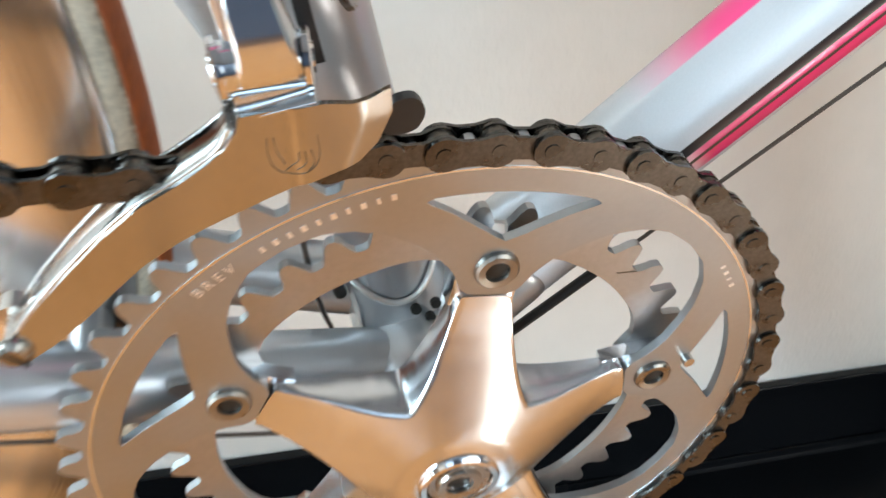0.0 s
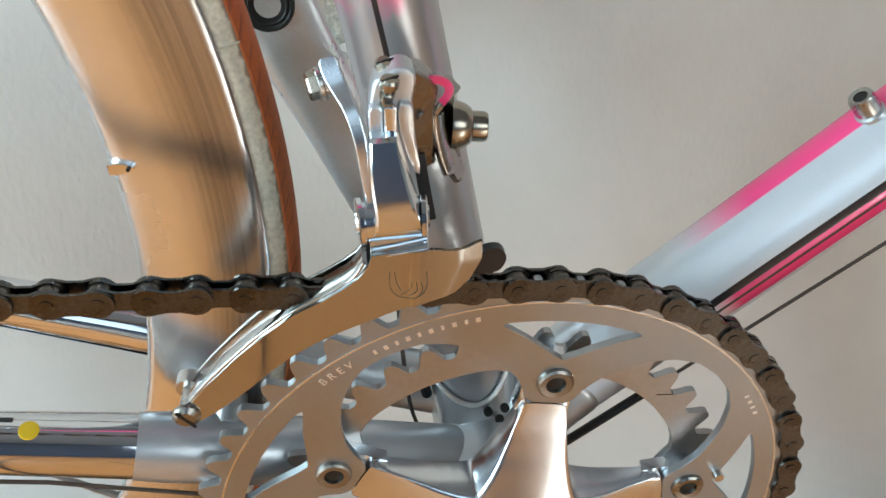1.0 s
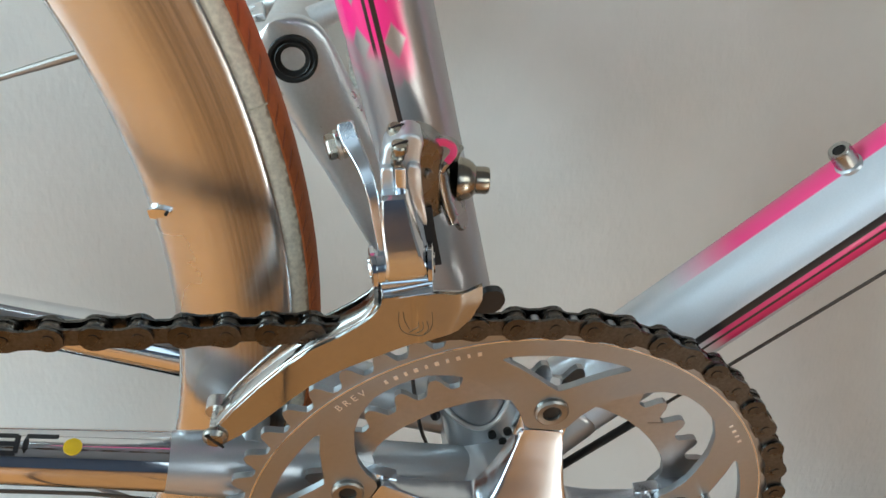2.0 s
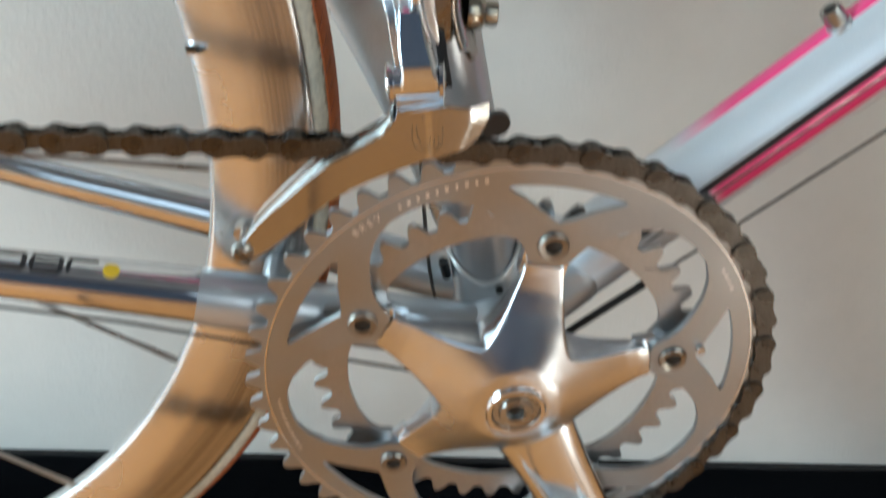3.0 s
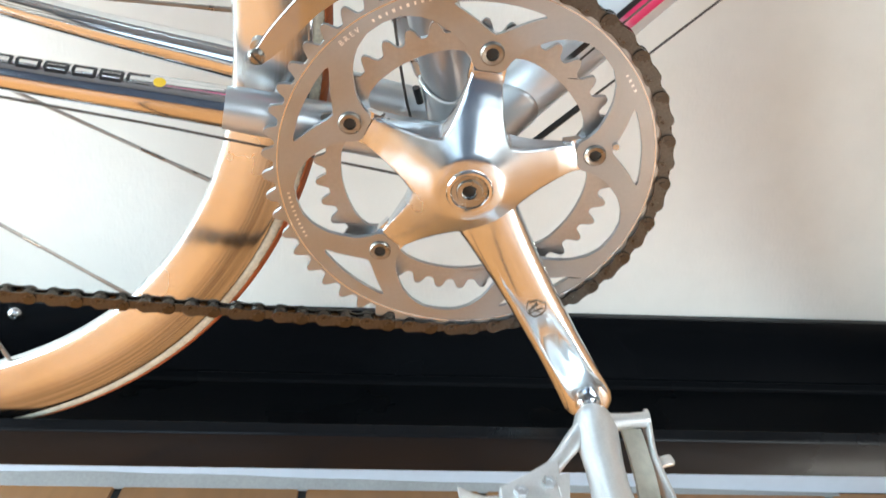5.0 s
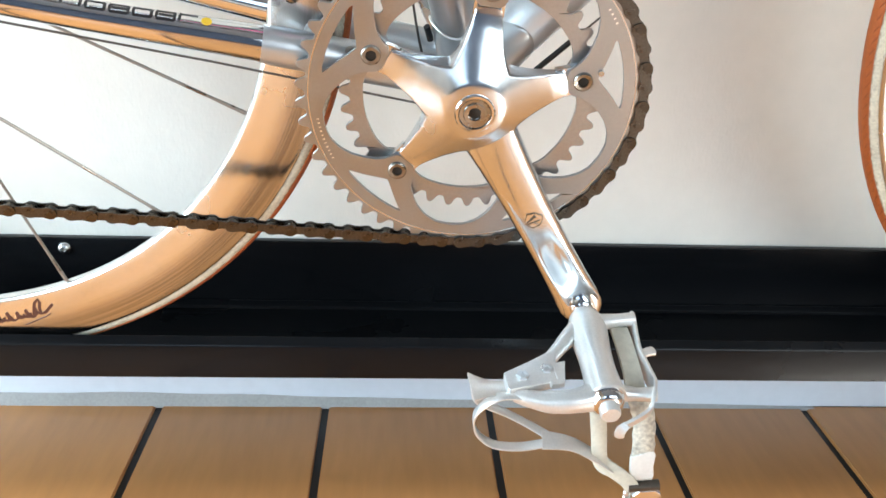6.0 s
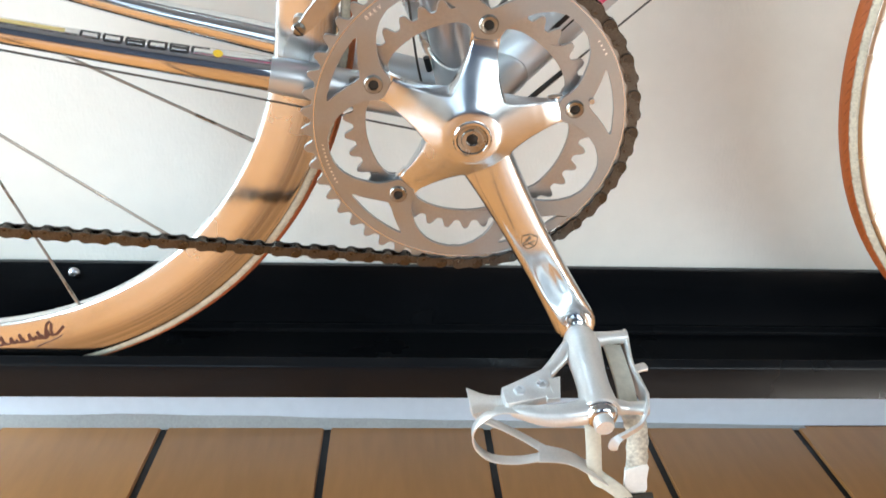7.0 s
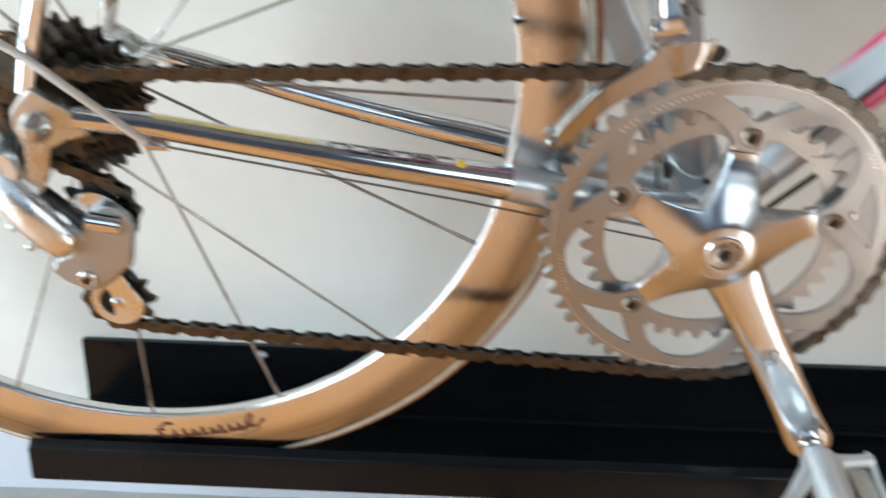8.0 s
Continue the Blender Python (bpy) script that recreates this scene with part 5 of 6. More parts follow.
    for a, c in ((0.0262, -0.0800), (0.0268, -0.0850), (0.0272, -0.0910)):
        bm = bmesh.new()
        lathe(bm, [(0, 0.0018), (0.0016, 0.0014), (0.0023, 0), (0.0016, -0.0014), (0, -0.0018)], Q(a, 0.161, c), (0, side, 0), 12)
        part("buckle_rivet", bm, STEEL, body)
    return body


axle_r = C0 + U * 0.170
pedal((axle_r.x, axle_r.z), -1, "satin metal pedal with toe clip hanging upside down")
pedal((-axle_r.x, 2 * BBZ - axle_r.z), 1, "satin metal pedal on the far side hanging upside down", 0.93, 22.0)

# ---- drivetrain: sprockets, rear derailleur, chain ----
COG_R = 0.0127 / (2 * math.sin(math.pi / 13))
COG_Y = -0.0505
PUL_R = 0.0127 / (2 * math.sin(math.pi / 10))
bm = bmesh.new()
cyl(bm, (HUB_R.x, COG_Y - 0.004, HUB_R.z), (HUB_R.x, -0.012, HUB_R.z), 0.0155, segs=32)
cassette = part("cassette", bm, STEEL, bike, "cassette of eight dark steel sprockets")


def cog(n, y, half, centre, mat, parent, name, bore, holes=0):
    p = 0.0127 / (2 * math.sin(math.pi / n))
    out = []
    for k in range(n):
        for f, rr in ((-0.5, -0.0038), (-0.3, -0.003), (-0.15, 0.001), (0.0, 0.003), (0.15, 0.001), (0.3, -0.003)):
            a = 2 * math.pi * (k + f) / n
            out.append((centre[0] + (p + rr) * math.cos(a), centre[1] + (p + rr) * math.sin(a)))
    hole = [(centre[0] + bore * math.cos(-2 * math.pi * k / 24), centre[1] + bore * math.sin(-2 * math.pi * k / 24)) for k in range(24)]
    bm = bmesh.new()
    prism(bm, out, y - half, y + half, [hole])
    return part(name, bm, mat, parent)


for i, n in enumerate((13, 14, 15, 17, 19, 21, 23, 24)):
    cog(n, COG_Y + 0.0048 * i, 0.0009, (HUB_R.x, HUB_R.z), SPROCKET_STEEL, cassette, "sprocket", 0.0152)

UP = (-0.3750, 0.3890)


def tangent(c1, r1, s1, c2, r2, s2):
    """Points where a line leaves one wheel and meets the next; s: +1 turns counter-clockwise, -1 clockwise."""
    d = Vector((c2[0] - c1[0], c2[1] - c1[1]))
    L = d.length
    d.normalize()
    n = Vector((-d.y, d.x))
    # the normal m with c1 - s1 r1 m ... both on the line
    k = (s2 * r2 - s1 * r1) / L
    m = n * math.sqrt(max(0, 1 - k * k)) + d * k
    return (c1[0] - s1 * r1 * m.x, c1[1] - s1 * r1 * m.y), (c2[0] - s2 * r2 * m.x, c2[1] - s2 * r2 * m.y)


def chain_loop(low):
    wheels = [((0.0, BBZ), R_BIG, -1), (low, PUL_R, -1), (UP, PUL_R, 1), ((HUB_R.x, HUB_R.z), COG_R, -1)]
    pts = []
    n = len(wheels)
    tans = [tangent(*wheels[i], *wheels[(i + 1) % n]) for i in range(n)]
    for i in range(n):
        c, r, s = wheels[i]
        a_in, a_out = tans[i - 1][1], tans[i][0]
        a0 = math.atan2(a_in[1] - c[1], a_in[0] - c[0])
        a1 = math.atan2(a_out[1] - c[1], a_out[0] - c[0])
        sweep = (a1 - a0) % (2 * math.pi) if s > 0 else -((a0 - a1) % (2 * math.pi))
        m = max(8, int(abs(sweep) * 40))
        pts += [(c[0] + r * math.cos(a0 + sweep * k / m), c[1] + r * math.sin(a0 + sweep * k / m)) for k in range(m + 1)]
    return np.array(pts)


def loop_length(p):
    q = np.vstack([p, p[:1]])
    return float(np.hypot(*np.diff(q, axis=0).T).sum())


LOW_X = -0.3715
count = 2 * round(loop_length(chain_loop((LOW_X, 0.3245))) / 0.0254)
lo, hi = -0.42, -0.32
for _ in range(30):
    mid = (lo + hi) / 2
    if loop_length(chain_loop((mid, 0.3245))) > count * 0.0127:
        lo = mid
    else:
        hi = mid
LOW = ((lo + hi) / 2, 0.3245)
loop = chain_loop(LOW)
closed = np.vstack([loop, loop[:1]])
runs = np.concatenate([[0], np.cumsum(np.hypot(*np.diff(closed, axis=0).T))])
# start on a pin seat of the large ring
on_ring = [i for i in range(len(loop)) if abs(math.hypot(loop[i][0], loop[i][1] - BBZ) - R_BIG) < 1e-5]
ang0 = math.degrees(math.atan2(loop[on_ring[0]][1] - BBZ, loop[on_ring[0]][0]))
step = 360 / N_BIG
shift = radians((ang0 - PIN0) % step) * R_BIG
pins = []
for k in range(count):
    s = (shift + k * runs[-1] / count) % runs[-1]
    x, z = np.interp(s, runs, closed[:, 0]), np.interp(s, runs, closed[:, 1])
    f = min(1.0, max(0.0, -x / 0.34))
    pins.append(Vector((x, RING_Y + (COG_Y - RING_Y) * f, z)))

bm = bmesh.new()
for p in pins:
    cyl(bm, p + Vector((0, -0.0013, 0)), p + Vector((0, 0.0013, 0)), 0.0039, segs=12)
chain = part("chain", bm, ROLLER_STEEL, bike, "brown oily bicycle chain", angle=40)


def plate_outline(r, waist):
    h = 0.00635
    top = [(h + r * math.cos(radians(a)), r * math.sin(radians(a))) for a in range(-100, 101, 25)]
    bot = [(-h + r * math.cos(radians(a)), r * math.sin(radians(a))) for a in range(80, 281, 25)]
    return top + [(0.002, waist), (-0.002, waist)] + bot + [(-0.002, -waist), (0.002, -waist)]


def link_mesh(name, y, r, waist, pin):
    bm = bmesh.new()
    o = plate_outline(r, waist)
    for s in (-1, 1):
        prism(bm, o, s * y - 0.0005, s * y + 0.0005)
    rim_edges = [e for e in bm.edges if len(e.link_faces) == 2 and e.calc_face_angle(0) > 1.2]
    bmesh.ops.bevel(bm, geom=rim_edges, offset=0.0003, segments=1, affect="EDGES")
    if pin:
        for x in (-0.00635, 0.00635):
            cyl(bm, (x, -0.0037, 0), (x, 0.0037, 0), 0.0019, segs=10)
    me = mesh_of(bm, name)
    me.materials.append(CHAIN_STEEL)
    return me


outer_me = link_mesh("outer_link", 0.0029, 0.0044, 0.0034, True)
inner_me = link_mesh("inner_link", 0.0018, 0.0044, 0.0029, False)
for k in range(count):
    a, b = pins[k], pins[(k + 1) % count]
    d = (b - a).normalized()
    yv = (Vector((0, 1, 0)) - d * d.y).normalized()
    zv = d.cross(yv)
    m = Matrix((d, yv, zv)).transposed().to_4x4()
    m.translation = (a + b) / 2
    ob = new("outer_link" if k % 2 else "inner_link", outer_me if k % 2 else inner_me)
    ob.parent = chain
    ob.matrix_basis = m

# rear derailleur
bm = bmesh.new()
flat = lambda a, v: 1.0 - 0.28 * math.cos(a) ** 2
tube(bm, smooth_path([(-0.4290, -0.060, 0.4180), (-0.4200, -0.064, 0.4070), (-0.4080, -0.067, 0.3930), (-0.3960, -0.067, 0.3790), (-0.3880, -0.064, 0.3700)], 5), [float(np.interp(i, [0, 2, 10, 17, 20], [0.009, 0.0120, 0.0138, 0.0130, 0.0080])) for i in range(21)], 24, hint=(0, 1, 0), shape=flat)
rd = part("rear_derailleur", bm, SATIN, bike, "polished rear derailleur with long jockey cage", angle=50)
bm = bmesh.new()
lathe(bm, [(0.0035, 0.018), (0.0045, 0.021), (0.0120, 0.021), (0.0138, 0.018), (0.0138, 0.004), (0.0120, 0), (0.0035, 0)], (-0.4225, -0.048, 0.4220), (0, -1, 0), 32, closed=True)
part("upper_knuckle", bm, SATIN, rd)
bm = bmesh.new()
prism(bm, [(-0.3510, 0.3830), (-0.3530, 0.3920), (-0.3590, 0.3985), (-0.3680, 0.3995), (-0.3760, 0.3950), (-0.3810, 0.3870), (-0.3845, 0.3730), (-0.3930, 0.3640), (-0.4040, 0.3585), (-0.4070, 0.3520), (-0.4000, 0.3440), (-0.3860, 0.3370), (-0.3760, 0.3400), (-0.3660, 0.3485), (-0.3560, 0.3580)], -0.0650, -0.0575)
part("lower_knuckle", bm, SMALL_RING_METAL, rd, "satin lower knuckle", bevel=0.0022)
bm = bmesh.new()
cyl(bm, (-0.3750, -0.0668, 0.3905), (-0.3560, -0.0668, 0.3880), 0.0062, segs=24)
part("spring_housing", bm, CHROME, rd, "chrome spring housing")
bm = bmesh.new()
lathe(bm, [(0.0028, 0.001), (0.0030, 0.0024), (0.0052, 0.0028), (0.0062, 0.0018), (0.0064, 0), (0.0028, 0)], (-0.3845, -0.0648, 0.3470), (0, -1, 0), 28, closed=True)
part("pivot_bolt", bm, STEEL, rd)
# hexagon in near-black gives the pivot bolt's socket its shade
bm = bmesh.new()
hexagon(bm, (-0.3845, -0.0652, 0.3470), (0, -1, 0), 0.0031, 0.0012)
part("bolt_socket", bm, HOLE_BLACK, rd)
bm = bmesh.new()
tube(bm, smooth_path([(-0.4140, -0.056, 0.4080), (-0.396, -0.058, 0.3930), (-0.380, -0.058, 0.3780)], 4), 0.0062, 14)
part("parallelogram_link", bm, DARK, rd, "dark inner link")
for p in ((-0.4210, -0.061, 0.3820), (-0.4130, -0.062, 0.3690)):
    bm = bmesh.new()
    lathe(bm, [(0, 0.006), (0.0022, 0.006), (0.0026, 0.0052), (0.0026, 0.003), (0.0018, 0.0028), (0.0018, -0.010), (0, -0.010)], p, (-0.85, -0.3, -0.35), 14)
    part("limit_screw", bm, STEEL, rd, "slotted limit screw")


def cage_outline():
    u, l = Vector(UP), Vector(LOW)
    out = [(u.x + 0.0150 * math.cos(radians(a)), u.y + 0.0150 * math.sin(radians(a))) for a in range(0, 181, 15)]
    out += [(-0.3985, 0.3600), (-0.3950, 0.3460)]
    out += [(l.x + 0.0170 * math.cos(radians(a)), l.y + 0.0170 * math.sin(radians(a))) for a in range(150, 361, 15)]
    out += [(l.x + 0.006, 0.345), (u.x + 0.0135, 0.370)]
    return out


bm = bmesh.new()
l = Vector(LOW)
ring_hole = [(l.x + 0.0115 * math.cos(radians(a)), l.y + 0.0115 * math.sin(radians(a))) for a in range(250, 100, -15)] + [(l.x - 0.003, l.y + 0.004), (l.x - 0.003, l.y - 0.005)]
prism(bm, cage_outline(), COG_Y - 0.0070, COG_Y - 0.0055, [ring_hole])
part("outer_cage", bm, SATIN, rd, bevel=0.0004)
bm = bmesh.new()
prism(bm, cage_outline(), COG_Y + 0.0050, COG_Y + 0.0065)
part("inner_cage", bm, SATIN, rd)
for c in (UP, LOW):
    cog(10, COG_Y, 0.0014, c, DARK, rd, "jockey_wheel", 0.003)
    bm = bmesh.new()
    lathe(bm, [(0, 0.0028), (0.0026, 0.0026), (0.0038, 0.001), (0.0038, 0), (0, 0)], (c[0], COG_Y - 0.0068, c[1]), (0, -1, 0), 18)
    part("pulley_bolt", bm, CHROME, rd)

# rear shift cable: housing loop, stop, and bare wire below the chainstay
stop, _, _ = on_stay(stay_x(-0.329), -55, 0.003)
bm = bmesh.new()
tube(bm, smooth_path([stop + Vector((-0.004, -0.001, 0.0)), stop + Vector((-0.040, -0.010, 0.036)), (-0.402, -0.066, 0.4950), (-0.455, -0.072, 0.5230), (-0.498, -0.074, 0.4950), (-0.492, -0.072, 0.4350), (-0.455, -0.070, 0.4040), (-0.428, -0.069, 0.4020)], 8), 0.0024, 12)
part("shift_housing", bm, HOUSING, bike, "pale shift cable housing loop")
bm = bmesh.new()
d = (drive_path[-6] - drive_path[-1]).normalized()
lathe(bm, [(0, -0.007), (0.0030, -0.007), (0.0036, -0.004), (0.0028, 0.002), (0.0026, 0.006), (0, 0.006)], stop, d, 16)
part("cable_stop", bm, CHROME, bike)
bm = bmesh.new()
tube(bm, [stop, Vector((-0.155, -0.0355, 0.3980)), Vector((-0.020, -0.0340, 0.3735))], 0.00075, 8)
part("shift_cable", bm, CABLE, bike, "bare steel shift cable")
for off in (-0.0055,):
    a, b = Vector((0.016, off, 0.3605)), Vector((0.420, off, 0.7710))
    bm = bmesh.new()
    tube(bm, [a, b], 0.0007, 8)
    part("shift_cable", bm, CABLE, bike, "bare steel shift cable")
    if off < 0:
        bm = bmesh.new()
        tube(bm, [a, a.lerp(b, 0.128)], 0.0019, 10)
        part("cable_sleeve", bm, DARK, bike, "black cable sleeve")
bm = bmesh.new()
tube(bm, smooth_path([(-0.018, 0.004, BBZ - 0.018), (-0.030, -0.004, BBZ + 0.010), (-0.040, -0.018, BBZ + 0.060), (-0.055, -0.033, BBZ + 0.160)], 5), 0.0008, 8)
part("derailleur_cable", bm, CABLE, bike)
bm = bmesh.new()
tube(bm, [(-0.0255, -0.003, BBZ + 0.0200), (-0.0285, -0.006, BBZ + 0.0300)], 0.0021, 10)
part("cable_guide", bm, DARK, bike, "black cable guide")
# relief holes on the shell: near-black discs, the shade inside painted
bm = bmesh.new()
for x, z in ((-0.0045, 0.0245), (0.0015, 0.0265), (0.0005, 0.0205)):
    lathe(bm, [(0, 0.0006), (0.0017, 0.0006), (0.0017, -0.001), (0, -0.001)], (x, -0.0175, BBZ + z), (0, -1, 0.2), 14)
part("relief_holes", bm, HOLE_BLACK, shell)

# ---- front derailleur ----
bm = bmesh.new()
pillow(bm, rounded([(-0.0584, 0.5405), (-0.0581, 0.5440), (-0.0576, 0.5482), (-0.0552, 0.5500), (-0.0526, 0.5522), (-0.0498, 0.5525), (-0.0470, 0.5508), (-0.0476, 0.5440), (-0.0470, 0.5400), (-0.0510, 0.5398), (-0.0548, 0.5398)], 1), -0.0412, -0.0325, 0.0011)
fd = part("front_derailleur", bm, SOFT_SATIN, bike, "polished braze-on front derailleur", angle=60)
# hinge knuckles either side of the link's tongue
bm = bmesh.new()
pillow(bm, rounded([(-0.0586, 0.5425), (-0.0553, 0.5428), (-0.0546, 0.5390), (-0.0540, 0.5340), (-0.0577, 0.5334), (-0.0585, 0.5380)], 1), -0.0432, -0.0300, 0.0009)
part("hinge_knuckle", bm, SOFT_SATIN, fd, angle=60)
bm = bmesh.new()
pillow(bm, rounded([(-0.0516, 0.5440), (-0.0476, 0.5440), (-0.0468, 0.5380), (-0.0456, 0.5325), (-0.0436, 0.5238), (-0.0458, 0.5246), (-0.0488, 0.5305), (-0.0508, 0.5368)], 1), -0.0434, -0.0300, 0.0010)
part("hinge_knuckle", bm, SOFT_SATIN, fd, angle=60)
# side wall that falls back to the hanger, with its small grub screw, and the dark inner link below
bm = bmesh.new()
prism(bm, [(-0.0490, 0.5520), (-0.0443, 0.5492), (-0.0403, 0.5450), (-0.0408, 0.5377), (-0.0394, 0.5290), (-0.0384, 0.5222), (-0.0431, 0.5212), (-0.0472, 0.5350), (-0.0484, 0.5433)], 0.0, 0.0100, to=lambda a, y, c: (a, -0.0408 + 0.7 * max(0.0, a + 0.0490) + y, c))
part("side_wall", bm, DARK_STEEL, fd, bevel=0.0008)
bm = bmesh.new()
lathe(bm, [(0, 0.0012), (0.0010, 0.0012), (0.0014, 0.0008), (0.0014, -0.001), (0, -0.001)], (-0.0447, -0.0380, 0.5385), (0.57, -0.82, 0), 14)
part("grub_screw", bm, DARK_STEEL, fd)
bm = bmesh.new()
ribbon(bm, [(-0.0440, -0.0360, 0.5265), (-0.0422, -0.0385, 0.5190), (-0.0395, -0.0400, 0.5090)], (1, 0, 0.2), 0.0034, 0.0040)
part("inner_link", bm, DARK, fd, "dark inner link")
# hanger plate: seen on its edge, curled over at the top, the curl painted pink
HANG_SIDE = Vector((0.50, 0.866, 0.0))
curl = smooth_path([(-0.0436, -0.0350, 0.5470), (-0.0405, -0.0350, 0.5472), (-0.0380, -0.0350, 0.5459), (-0.0376, -0.0350, 0.5436), (-0.0391, -0.0350, 0.5409), (-0.0406, -0.0350, 0.5379), (-0.0408, -0.0350, 0.5347), (-0.0391, -0.0350, 0.5281), (-0.0366, -0.0350, 0.5214), (-0.0346, -0.0350, 0.5177)], 5)
depth = [float(np.interp(i, [0, 12, 19, 26, 38, 43, 45], [0.0024, 0.0026, 0.0080, 0.0120, 0.0120, 0.0100, 0.0060])) for i in range(len(curl))]
bm = bmesh.new()
ribbon(bm, [p + HANG_SIDE * (w / 2) for p, w in zip(curl, depth)], HANG_SIDE, depth, 0.0019)
part("hanger", bm, BOLT_STEEL, fd, "silver hanger plate", angle=50)
bm = bmesh.new()
ribbon(bm, [p - HANG_SIDE * 0.0001 for p in curl[1:21]], HANG_SIDE, 0.0009, 0.0021)
part("hanger_paint", bm, PINK, fd, "pink painted hanger edge", angle=50)
# clamp bolt: domed washer and socket head, square to the plate
ax = Vector((1.0, -0.06, 0.03)).normalized()
seat = Vector((-0.0340, -0.0240, 0.5293))
bm = bmesh.new()
lathe(bm, [(0, 0.0060), (0.0044, 0.0060), (0.0054, 0.0052), (0.0064, 0.0036), (0.0070, 0.0014), (0.0070, 0), (0, 0)], seat, ax, 32)
part("domed_washer", bm, BRASSY, fd, "domed steel washer")
bm = bmesh.new()
hex_socket_bolt(bm, seat + ax * 0.0056, ax, 0.0043, 0.0046)
part("clamp_bolt", bm, BRASSY, fd)
# outer link: a mirror block that leans out, flares into a foot, and a tongue between the knuckles
bm = bmesh.new()
rows = []
for z, y, x0, x1, th in ((0.5362, -0.0442, -0.0581, -0.0507, 0.0024), (0.5354, -0.0450, -0.0582, -0.0506, 0.0032), (0.5320, -0.0462, -0.0581, -0.0495, 0.0032), (0.5285, -0.0473, -0.0580, -0.0483, 0.0032), (0.5250, -0.0485, -0.0575, -0.0470, 0.0032), (0.5218, -0.0496, -0.0569, -0.0457, 0.0032), (0.5200, -0.0502, -0.0565, -0.0450, 0.0032), (0.5190, -0.0504, -0.0563, -0.0446, 0.0032), (0.5175, -0.0505, -0.0560, -0.0439, 0.0032), (0.5155, -0.0505, -0.0560, -0.0430, 0.0033), (0.5135, -0.0502, -0.0560, -0.0423, 0.0034), (0.5112, -0.0492, -0.0560, -0.0420, 0.0034)):
    xm, hw = (x0 + x1) / 2, (x1 - x0) / 2
    rows.append([bm.verts.new((xm + hw * a, y + th * b, z + 0.14 * hw * a)) for a, b in ((-1, 0.9), (-1, -0.4), (-0.94, -0.85), (-0.82, -1), (0.66, -1), (0.78, -0.85), (1, 0.1), (1, 0.9))])
for i in range(len(rows) - 1):
    for k in range(8):
        bm.faces.new((rows[i][k], rows[i][(k + 1) % 8], rows[i + 1][(k + 1) % 8], rows[i + 1][k]))
bm.faces.new(rows[0])
bm.faces.new(rows[-1])
part("outer_link_arm", bm, POLISHED, fd, "mirror-polished outer link", angle=24)
bm = bmesh.new()
pillow(bm, [(-0.0550, 0.5436), (-0.0519, 0.5438), (-0.0511, 0.5375), (-0.0506, 0.5338), (-0.0538, 0.5336), (-0.0545, 0.5375)], -0.0450, -0.0320, 0.0008)
part("hinge_tongue", bm, POLISHED, fd, angle=40)
bm = bmesh.new()
cyl(bm, (-0.0590, -0.0468, 0.5112), (-0.0422, -0.0468, 0.5136), 0.0054, segs=32)
part("cage_pivot", bm, POLISHED, fd)
for x, z, way in ((-0.0594, 0.5112, -1), (-0.0418, 0.5135, 1)):
    bm = bmesh.new()
    lathe(bm, [(0, 0.0010), (0.0030, 0.0010), (0.0034, 0.0004), (0.0054, 0.0006), (0.0065, 0.0002), (0.0066, -0.0010), (0.0052, -0.0014), (0, -0.0014)], (x, -0.0468, z), (way, -0.10, 0.14 * way), 28)
    part("pivot_head", bm, CHROME, fd)
# cable lever: a bent bar down the side of the link, with its hex bolt and washers
bm = bmesh.new()
pts = smooth_path([(-0.0688, -0.0300, 0.5496), (-0.0676, -0.0315, 0.5464), (-0.0654, -0.0340, 0.5428), (-0.0627, -0.0385, 0.5392), (-0.0608, -0.0410, 0.5350), (-0.0598, -0.0424, 0.5311), (-0.0588, -0.0434, 0.5255), (-0.0572, -0.0444, 0.5186), (-0.0562, -0.0450, 0.5130)], 5)
ribbon(bm, pts, (1, 0.15, 0.55), [float(np.interp(i, [0, 2, 7, 14, 22, 30, 40], [0.0034, 0.0052, 0.0052, 0.0038, 0.0034, 0.0026, 0.0022])) for i in range(len(pts))], 0.0044)
part("cable_lever", bm, SATIN, fd, angle=50, bevel=0.0008)
ax = Vector((-0.94, -0.22, -0.22)).normalized()
knob = Vector((-0.0686, -0.0300, 0.5428))
for k in range(2):
    bm = bmesh.new()
    lathe(bm, [(0, 0.0012), (0.0040, 0.0012), (0.0044, 0.0009), (0.0044, 0.0001), (0.0041, -0.0002), (0, -0.0002)], knob + ax * (0.0002 + 0.0014 * k), ax, 28)
    part("cable_washer", bm, STEEL, fd)
bm = bmesh.new()
hexagon(bm, knob + ax * 0.0028, ax, 0.0038, 0.0026)
part("cable_nut", bm, BRASSY, fd, "brassy hex nut")
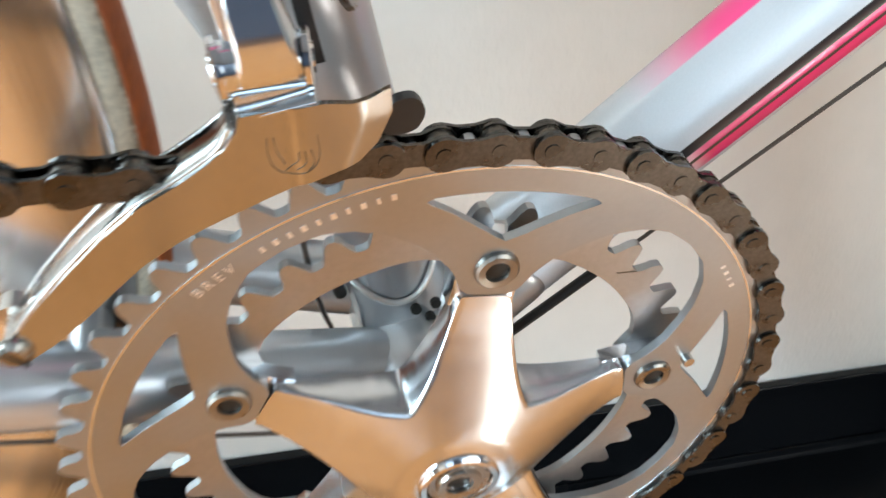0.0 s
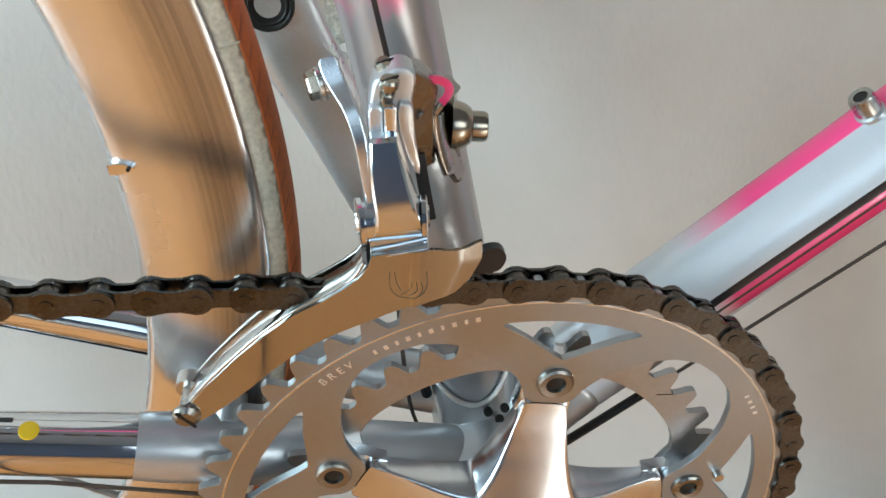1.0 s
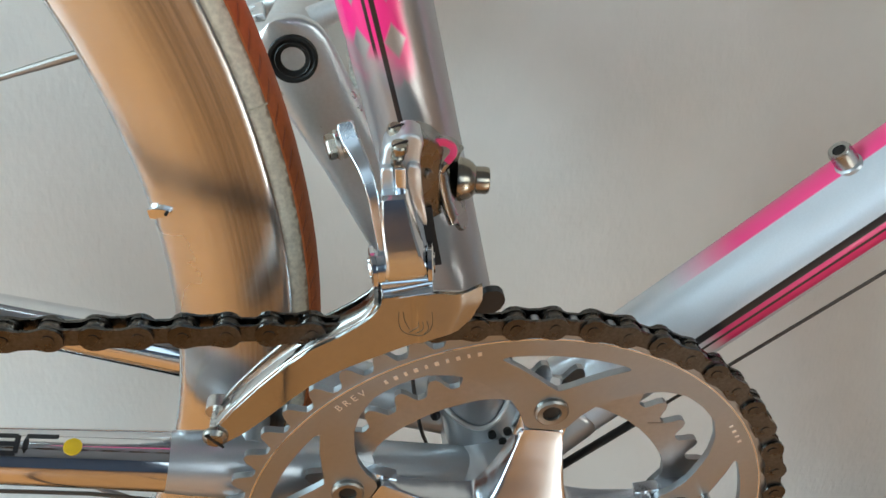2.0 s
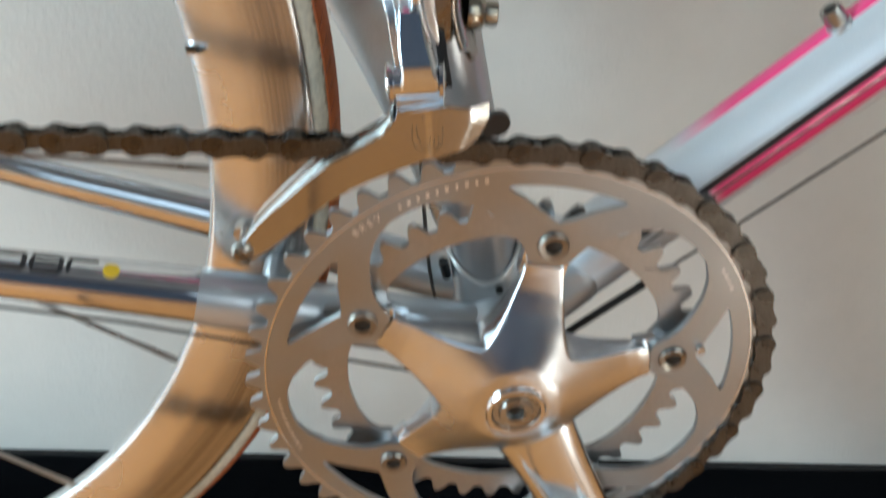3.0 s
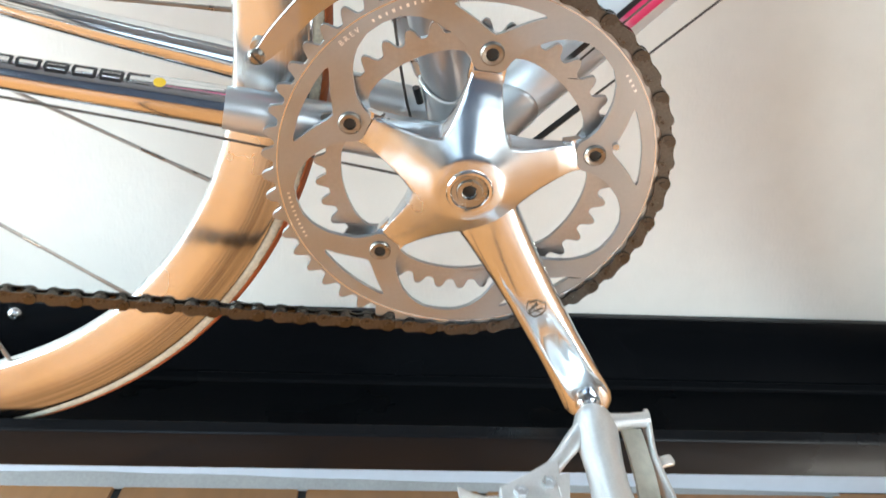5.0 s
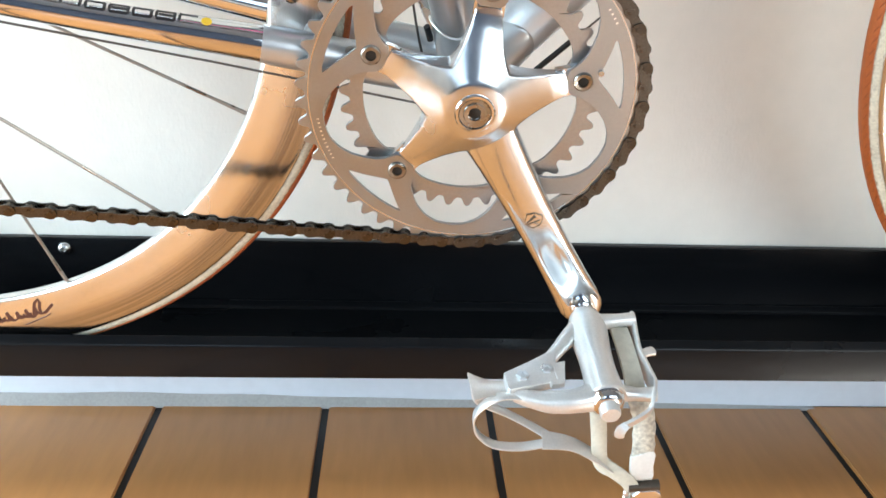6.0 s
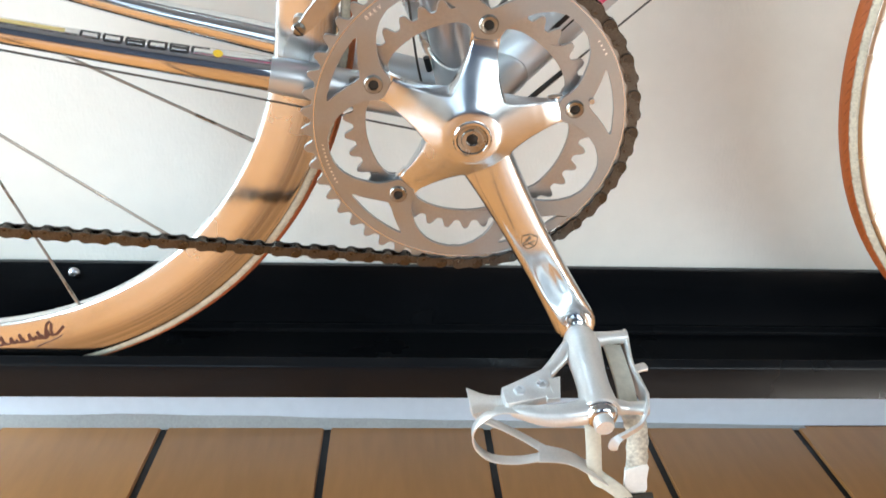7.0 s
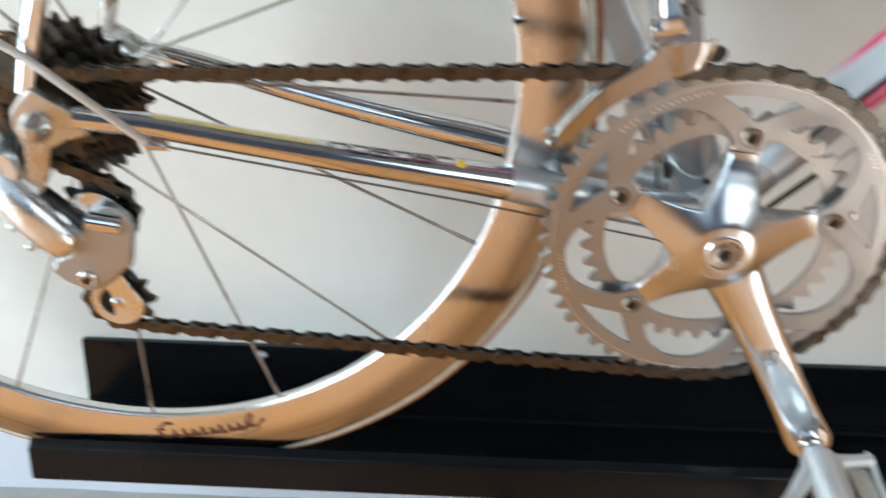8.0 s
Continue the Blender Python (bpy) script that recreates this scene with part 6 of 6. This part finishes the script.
# limit screws on top, one behind the other
for x, y, z in ((-0.0541, -0.0424, 0.5468), (-0.0548, -0.0345, 0.5480)):
    d = Vector((0.05, -0.30, 1)).normalized()
    bm = bmesh.new()
    lathe(bm, [(0, 0.0040), (0.0019, 0.0039), (0.0024, 0.0033), (0.0025, 0.0018), (0.0020, 0.0012), (0.0016, 0.0010), (0.0016, 0.0004), (0.0020, 0.0001), (0.0016, -0.0002), (0.0020, -0.0006), (0.0016, -0.0009), (0.0020, -0.0012), (0.0016, -0.004), (0, -0.004)], (x, y, z), d, 18)
    part("limit_screw", bm, BRASSY, fd, "slotted limit screw")
    # near-black strip as the shade in the screw's slot
    bm = bmesh.new()
    top = Vector((x, y, z)) + d * 0.00385
    ribbon(bm, [top - Vector((0.0021, 0.0010, 0.0004)), top + Vector((0.0021, 0.0010, 0.0004))], (0.4, -0.9, 0), 0.0007, 0.0005)
    part("screw_slot", bm, HOLE_BLACK, fd)
# cage: outer plate with a raised and folded nose, inner plate, bridge on top, spacer screw at the tail
CAGE_Y = -0.0525
high = [(-0.1064, 0.4480), (-0.1050, 0.4505), (-0.1000, 0.4580), (-0.0920, 0.4680), (-0.0840, 0.4770), (-0.0760, 0.4845), (-0.0690, 0.4890), (-0.0630, 0.4935), (-0.0592, 0.4970), (-0.0566, 0.5012), (-0.0560, 0.5046), (-0.0500, 0.5058), (-0.0440, 0.5070), (-0.0400, 0.5078), (-0.0350, 0.5076), (-0.0310, 0.5082), (-0.0285, 0.5092), (-0.0268, 0.5096)]
low = [(-0.1062, 0.4432), (-0.1036, 0.4427), (-0.0975, 0.4475), (-0.0905, 0.4545), (-0.0835, 0.4623), (-0.0765, 0.4694), (-0.0690, 0.4750), (-0.0640, 0.4781), (-0.0590, 0.4808), (-0.0545, 0.4831), (-0.0510, 0.4850), (-0.0475, 0.4867), (-0.0440, 0.4884), (-0.0405, 0.4901), (-0.0365, 0.4919), (-0.0325, 0.4936), (-0.0288, 0.4975), (-0.0262, 0.5045)]


def cage_out(x, z):
    """How far the outer plate stands off its plane: a step out before the nose, then a fold inwards."""
    lean = 0.12 * (z - 0.500)
    step = min(1.0, max(0.0, (x + 0.0470 + lean) / 0.0030))
    fold = max(0.0, x + 0.0322 + 0.25 * abs(z - 0.5035))
    tail = max(0.0, -0.0865 - x)
    return -0.0011 * step * step * (3 - 2 * step) + 0.30 * fold + 0.05 * tail


bm = bmesh.new()
cols = [(Vector(a), Vector(b)) for a, b in zip(high, low)]
fine = []
for (a0, b0), (a1, b1) in zip(cols, cols[1:]):
    fine += [(a0.lerp(a1, k / 4), b0.lerp(b1, k / 4)) for k in range(4)]
fine.append(cols[-1])
faces = []
for side in (-0.0007, 0.0007):
    grid = []
    for a, b in fine:
        line = [a.lerp(b, k / 8) for k in range(9)]
        grid.append([bm.verts.new((p.x, CAGE_Y + side + cage_out(p.x, p.y), p.y)) for p in line])
    faces.append(grid)
    for g0, g1 in zip(grid, grid[1:]):
        for k in range(8):
            bm.faces.new((g0[k], g0[k + 1], g1[k + 1], g1[k]))
f, g = faces
border = [(i, 0) for i in range(len(f))] + [(len(f) - 1, k) for k in range(1, 9)] + [(i, 8) for i in range(len(f) - 2, -1, -1)] + [(0, k) for k in range(7, 0, -1)]
for (i, k), (j, l) in zip(border, border[1:] + border[:1]):
    bm.faces.new((f[i][k], f[j][l], g[j][l], g[i][k]))
part("outer_cage_plate", bm, CAGE_STEEL, fd, "polished outer cage plate", angle=50)
bm = bmesh.new()
prism(bm, high[9::-1] + low[:15] + [(-0.0235, 0.4935), (-0.0225, 0.4965), (-0.0300, 0.4978), (-0.0440, 0.4975), (-0.0520, 0.4990)], -0.0400, -0.0388)
part("inner_cage_plate", bm, STEEL, fd, bevel=0.0003)
bm = bmesh.new()
strip = [(-0.0575, 0.5015), (-0.0600, 0.4965), (-0.0640, 0.4930), (-0.0695, 0.4888), (-0.0765, 0.4842), (-0.0845, 0.4767), (-0.0925, 0.4677), (-0.1005, 0.4577), (-0.1055, 0.4500)]
ribbon(bm, smooth_path([(x, CAGE_Y + 0.0050, z - 0.0004) for x, z in strip], 3), (0, 1, 0), 0.0085, 0.0014)
part("cage_flange", bm, CAGE_STEEL, fd, angle=50)
# the bridge slopes up and back from the plate to the pivot
bm = bmesh.new()
quad = [Vector((-0.0562, CAGE_Y - 0.0006, 0.5036)), Vector((-0.0414, CAGE_Y - 0.0016, 0.5080)), Vector((-0.0414, -0.0480, 0.5112)), Vector((-0.0568, -0.0470, 0.5078))]
back = [p + Vector((0.0004, 0.0008, -0.0014)) for p in quad]
vs = [bm.verts.new(p) for p in quad + back]
for q in ((0, 1, 2, 3), (7, 6, 5, 4), (0, 4, 5, 1), (1, 5, 6, 2), (2, 6, 7, 3), (3, 7, 4, 0)):
    bm.faces.new([vs[i] for i in q])
part("cage_bridge", bm, POLISHED, fd, bevel=0.0004)
bm = bmesh.new()
prism(bm, rounded([(-0.0270, 0.4945), (-0.0255, 0.5030), (-0.0205, 0.5042), (-0.0182, 0.5022), (-0.0176, 0.4995), (-0.0195, 0.4955)], 3), -0.0470, -0.0440)
part("cage_nose", bm, DARK, fd, "dark inner nose of the cage", bevel=0.0006)
bm = bmesh.new()
cyl(bm, (-0.1062, CAGE_Y + 0.001, 0.4465), (-0.1062, -0.0385, 0.4465), 0.0024, segs=18)
cyl(bm, (-0.1066, -0.0425, 0.4470), (-0.1066, -0.0378, 0.4476), 0.0040, segs=20)
part("cage_spacer", bm, STEEL, fd)
bm = bmesh.new()
lathe(bm, [(0, 0.0024), (0.0026, 0.0022), (0.0040, 0.001), (0.0042, 0), (0, 0)], (-0.1062, CAGE_Y + 0.0002, 0.4462), (0, -1, 0), 22)
part("cage_screw", bm, DARK_STEEL, fd, "dark slotted screw")
# slot drawn as a near-black strip, its shade in the colour
bm = bmesh.new()
ribbon(bm, [(-0.1089, CAGE_Y - 0.0021, 0.4490), (-0.1035, CAGE_Y - 0.0021, 0.4434)], (0.7, 0, 0.7), 0.0008, 0.0006)
part("screw_slot", bm, HOLE_BLACK, fd)
# etched emblem on the cage: a plain shield with nested arcs
bm = bmesh.new()
shield = smooth_path([(-0.0508, 0, 0.5000), (-0.0505, 0, 0.4955), (-0.0488, 0, 0.4922), (-0.0452, 0, 0.4912), (-0.0418, 0, 0.4930), (-0.0406, 0, 0.4962), (-0.0412, 0, 0.5010)], 4)
for run in [shield] + [smooth_path([(-0.0450 + 0.0022 * k, 0, 0.4922 + 0.0002 * k), (-0.0432 + 0.0016 * k, 0, 0.4945), (-0.0436 + 0.0012 * k, 0, 0.4972 + 0.0004 * k)], 4) for k in range(-1, 2)] + [smooth_path([(-0.0496, 0, 0.5000), (-0.0488, 0, 0.4965), (-0.0472, 0, 0.4935)], 4)]:
    ribbon(bm, [(p.x, CAGE_Y - 0.0007 + cage_out(p.x, p.z), p.z) for p in run], (0, 1, 0), 0.00022, 0.00020)
part("cage_etching", bm, ETCHED, fd)
